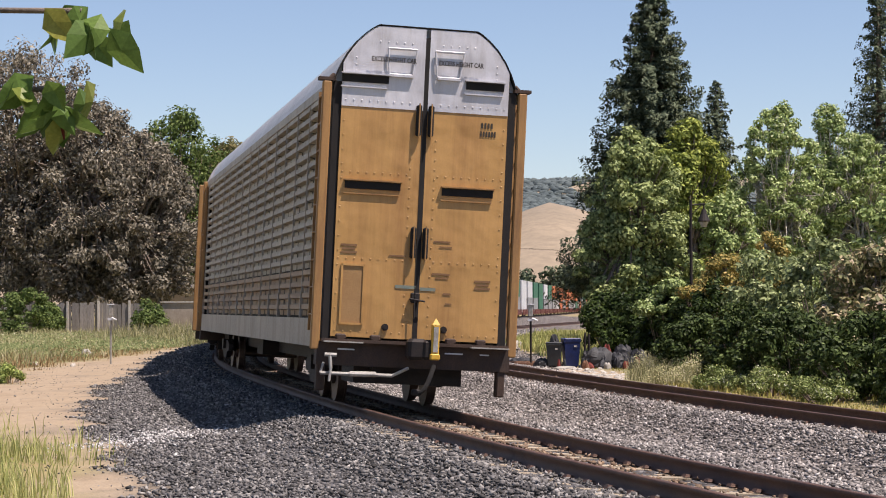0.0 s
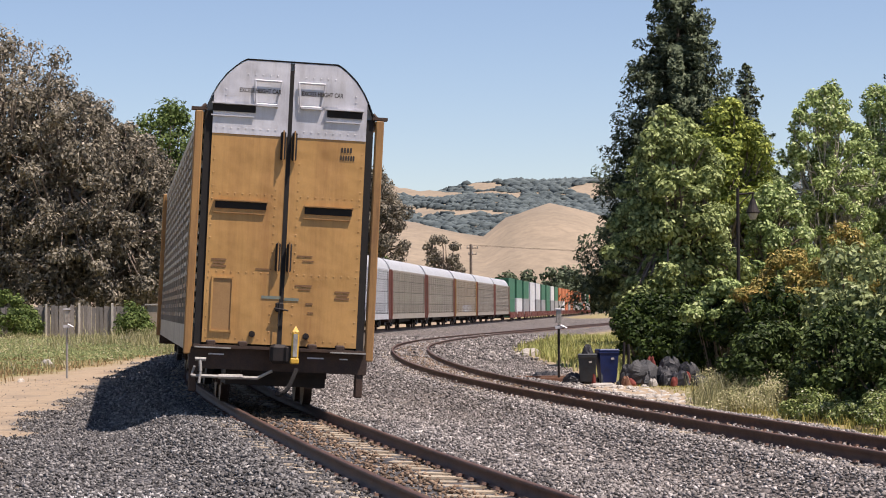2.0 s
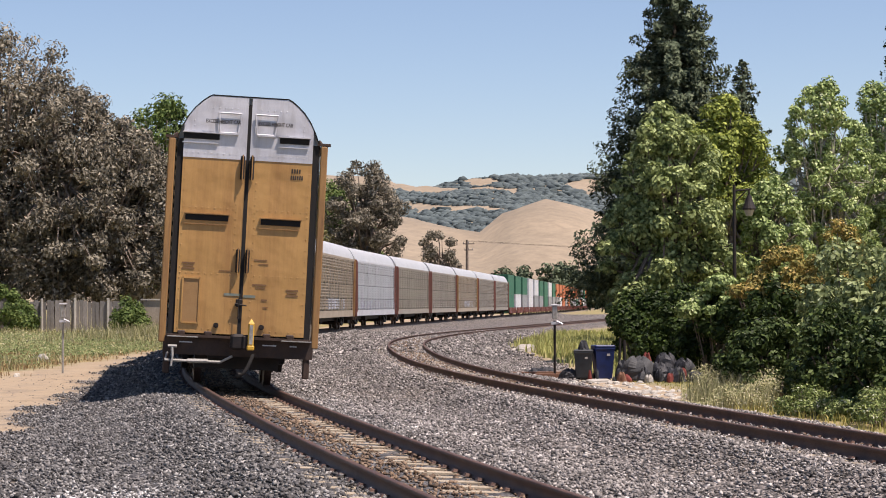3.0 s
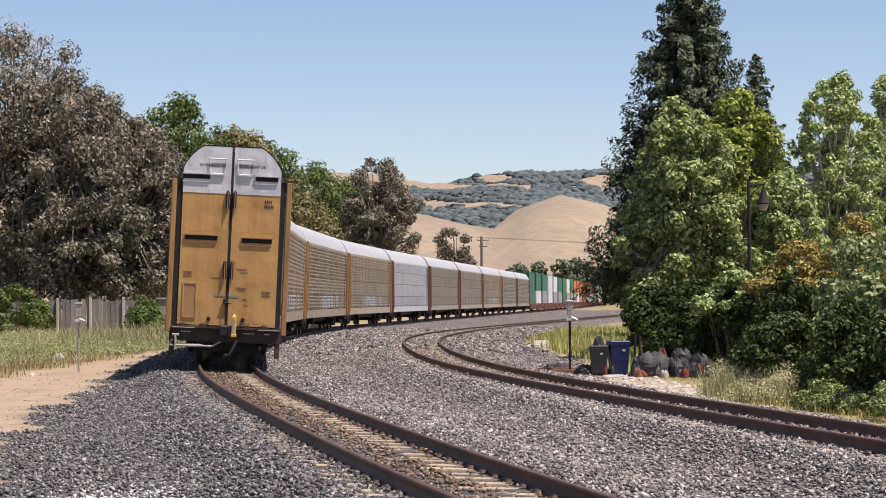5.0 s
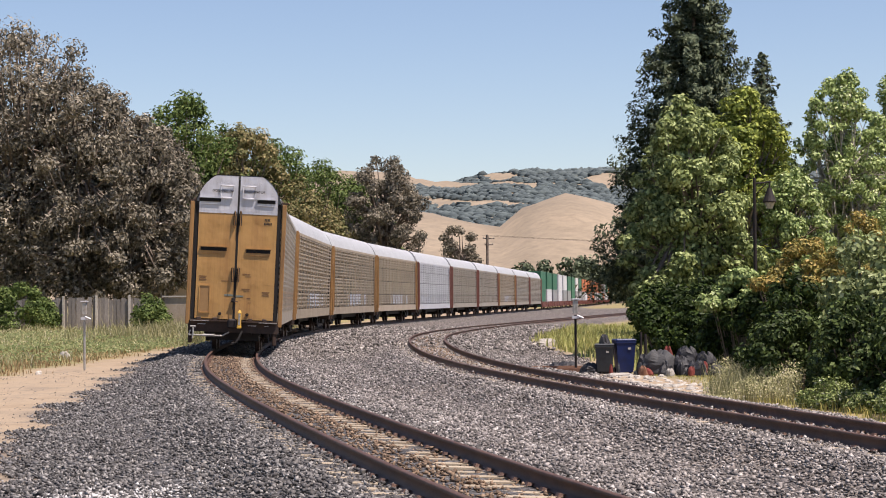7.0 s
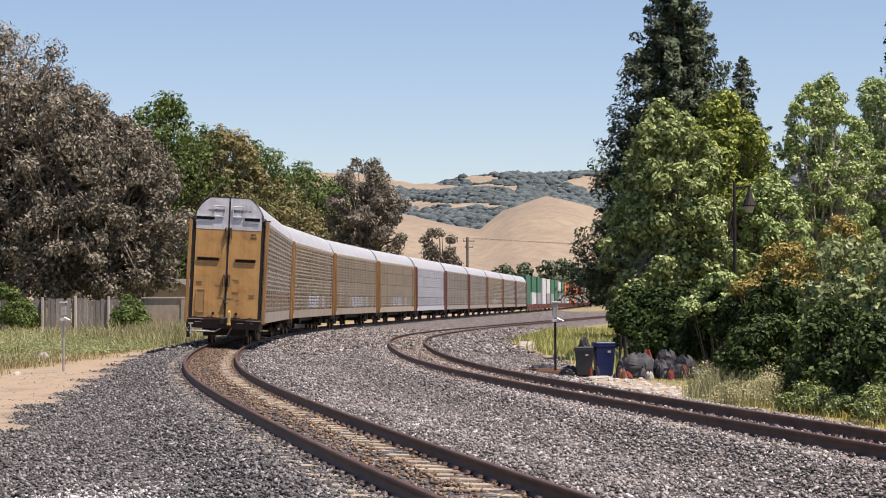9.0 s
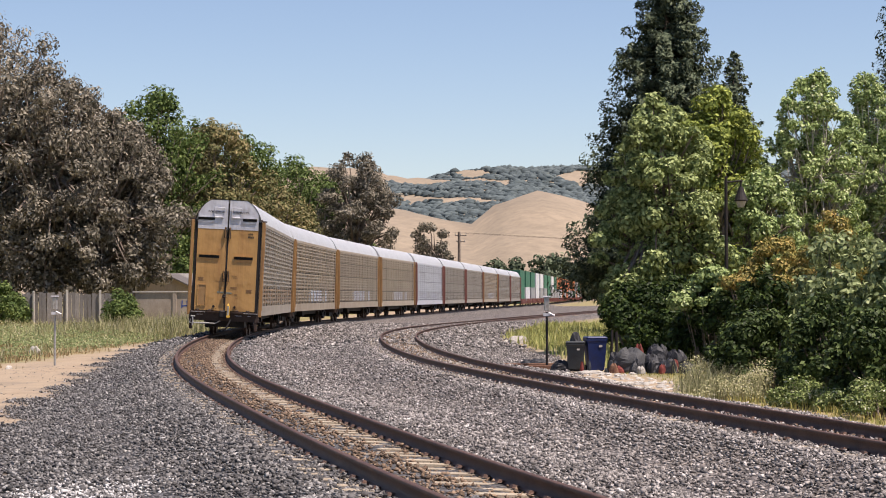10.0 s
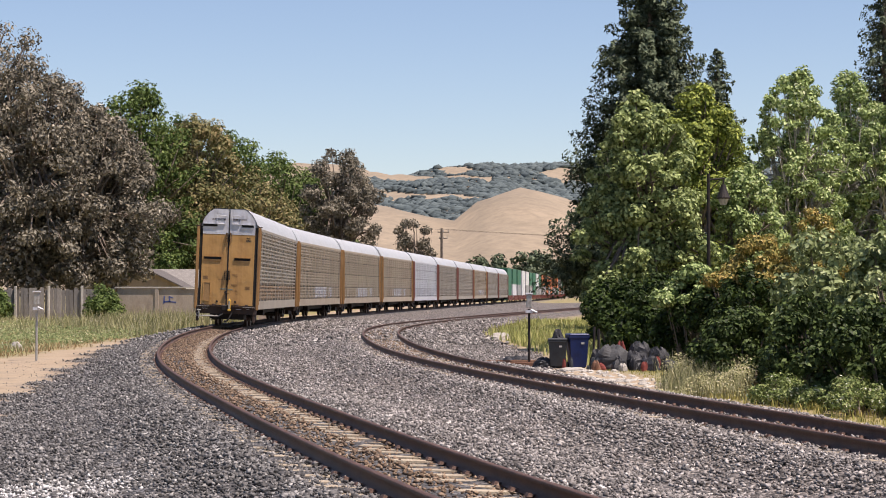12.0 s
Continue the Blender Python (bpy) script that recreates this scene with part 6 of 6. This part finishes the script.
for i, (x, y, w, h) in enumerate(((3.1, 55.32, 0.42, 0.98), (2.72, 55.3, 0.5, 0.3), (5.0, 53.8, 0.7, 0.5), (5.4, 53.2, 0.6, 0.4), (5.25, 54.4, 0.8, 0.72), (5.7, 54.0, 0.6, 0.6), (4.6, 53.2, 0.5, 0.3), (4.15, 54.9, 0.45, 0.55), (2.2, 58.2, 0.6, 0.28), (1.9, 58.6, 0.5, 0.22), (5.9, 53.4, 0.5, 0.3))):
    heap("rubbish_bag", "black plastic rubbish bag in the heap", "rubbish bag", x, y, w, w * 0.9, h, M_BAG, i + 60, i * 40)
heap("tarpaulin", "grey tarpaulin thrown over a heap of rubbish", "tarpaulin", 4.5, 53.9, 1.15, 0.9, 0.64, M_TARP, 81)
for i in range(34):
    x, y = 4.9 + random.gauss(0, 0.65), 53.6 + random.gauss(0, 0.7)
    w = random.uniform(0.12, 0.34)
    mt, col = random.choice(((M_BAG, "black"), (M_SLATE, "slate grey"), (M_REDCLOTH, "dark red"), (M_LITTER, "pale"), (M_PLANK, "brown"), (M_BAG, "black")))
    heap("junk_piece", col + " piece of junk in the rubbish heap", "rubbish", x, y, w, w * random.uniform(0.5, 1.0), random.uniform(0.12, 0.45), mt, i + 300, random.uniform(0, 360))
heap("crumpled_cloth", "red cloth on the rubbish heap", "cloth", 4.75, 54.4, 0.3, 0.25, 0.74, M_REDCLOTH, 82)
heap("crumpled_cloth", "dark red cloth at the foot of the heap", "cloth", 4.15, 53.6, 0.3, 0.25, 0.2, M_REDCLOTH, 83)
for i, (x, y, w, h) in enumerate(((3.4, 52.9, 0.7, 0.1), (2.48, 87.5, 0.95, 0.35), (2.05, 88.5, 0.5, 0.15), (0.85, 89.0, 0.5, 0.22), (1.2, 88.4, 0.4, 0.12), (2.75, 56.2, 0.35, 0.3), (-15.5, 74, 0.4, 0.3), (-20.5, 120, 0.5, 0.5), (-12.9, 58, 0.25, 0.12), (-14.6, 60, 0.3, 0.15))):
    heap("litter_bag", "crumpled white plastic bag on the ground", "litter", x, y, w, w * 0.7, h, M_LITTER, i + 90, i * 33)
for i in range(150):
    x, y = 4.1 + random.gauss(0, 0.55), 46.5 + random.gauss(0, 2.4)
    if i > 95:
        x, y = 3.7 + random.gauss(0, 0.6), 51.5 + random.gauss(0, 1.2)
    x += (47 - y) * 0.10
    w = random.uniform(0.08, 0.26)
    heap("litter_scrap", "scrap of pale paper and plastic litter on the verge", "litter", x, y, w, w * random.uniform(0.5, 1), random.uniform(0.03, 0.08), M_LITTER, i + 130, random.uniform(0, 360))
for x, y, L, turn in ((2.0, 57.6, 1.7, 4), (2.5, 57.0, 1.3, -6)):
    o = tagged(part("plank", Solid().chamfered(0, 0, 0.07, L, 0.22, 0.14, 0.02), M_PLANK), "rotten red-brown plank lying by the track", "plank")
    o.matrix_basis = pose(x, y, height(x, y), 0, 0, turn)
o = tagged(part("broom_handle", Solid().bar((0, 0, 0), (0.05, 0.1, 1.15), 0.035, 8).bar((0.18, 0, 0), (0.16, 0.1, 1.1), 0.04, 8), M_BLACK), "dark poles leaning beside the blue bin", "pole")
o.location = (4.08, 55.4, height(4.08, 55.4))
blk = tagged(part("concrete_block", Solid().chamfered(0, 0, 0.65, 0.5, 0.4, 1.4, 0.08), M_CONCRETE), "grey concrete stump among the ivy", "block")
blk.location = (8.15, 49.5, height(8.15, 49.5))

# the tree beside the path whose twigs hang into view at first
tw = tagged(new("catalpa_tree"), "young tree with broad green leaves and seed pods over the path", "tree")
tw.location = (-6.6, 0.5, height(-6.6, 0.5))
s = Solid().bar((0, 0, -0.2), (0.1, 0, 2.2), 0.13, 10, 0.10).bar((0.1, 0, 2.2), (0.4, -0.1, 4.4), 0.10, 10, 0.05)
TWIGS = []
for (ax, az), (bx, bz) in (((0.15, 2.2), (5.20, 2.96)), ((0.3, 2.9), (5.32, 3.32))):
    p, q = Vector((ax, 0, az)), Vector((bx, -1.2, bz))
    pts = [p.lerp(q, i / 8) + Vector((0, 0, 0.22 * math.sin(i / 8 * 3.1))) for i in range(9)]
    for i in range(8):
        s.bar(pts[i], pts[i + 1], 0.035 * (1 - i / 9) + 0.006, 6)
    TWIGS += pts[6:] + pts[7:] + pts[5:7]
part("trunk", s, M_BARK, tw, smooth=True)
M_BROAD = pieces_mat("broad_leaves", [(0, (0.07, 0.13, 0.03)), (0.6, (0.14, 0.22, 0.05)), (1, (0.40, 0.36, 0.08))], 0.4, 0.5)
lv, lf = [], []
for k in range(96):
    c = random.choice(TWIGS) + Vector((random.uniform(-0.2, 0.2), random.uniform(-0.2, 0.2), random.uniform(-0.12, 0.08)))
    a, L = random.uniform(0, 6.28), random.uniform(0.17, 0.27)
    u = Vector((math.cos(a) * 0.6, math.sin(a) * 0.6, -random.uniform(0.4, 1.0))).normalized()
    w = u.cross(Vector((math.sin(a * 3), math.cos(a * 3), 0.2))).normalized()
    n = u.cross(w)
    i = len(lv)
    lv += [c, c + u * L * 0.3 + w * L * 0.3, c + u * L * 0.3 - w * L * 0.3, c + u * L * 0.62 + w * L * 0.24 - n * 0.01, c + u * L * 0.62 - w * L * 0.24 - n * 0.01, c + u * L - n * 0.03, c + u * L * 0.45 + n * 0.025]
    lf += [(i, i + 1, i + 6), (i + 1, i + 3, i + 6), (i + 3, i + 5, i + 6), (i + 5, i + 4, i + 6), (i + 4, i + 2, i + 6), (i + 2, i, i + 6)]
part("foliage", Solid().add(lv, lf), M_BROAD, tw, "broad pointed green leaves")
for k in range(5):
    c = TWIGS[k]
    part("seed_pod", Solid().bar(c, c + Vector((0.02, 0, -0.12)), 0.006, 6, 0.018).bar(c + Vector((0.02, 0, -0.12)), c + Vector((0.04, 0, -0.24)), 0.018, 6, 0.004), M_REDCLOTH, tw, "dark red seed pod")


# ---- what moves ----
def motions():
    for ob, off, half, z in MOVERS:
        step = 0.5 if off < 300 else 1.0
        walk(ob, [(t, ride(tail_at(t) + off, half, t, z)) for t in np.arange(0, SECONDS + 0.01, step)])
    for w in LAST_WHEELS:
        here = tuple(w.location)
        walk(w, [(t, Matrix.Translation(here) @ Matrix.Rotation(SPEED * t / 0.42, 4, "Y")) for t in np.arange(0, SECONDS + 0.01, 1 / 15)])


motions()
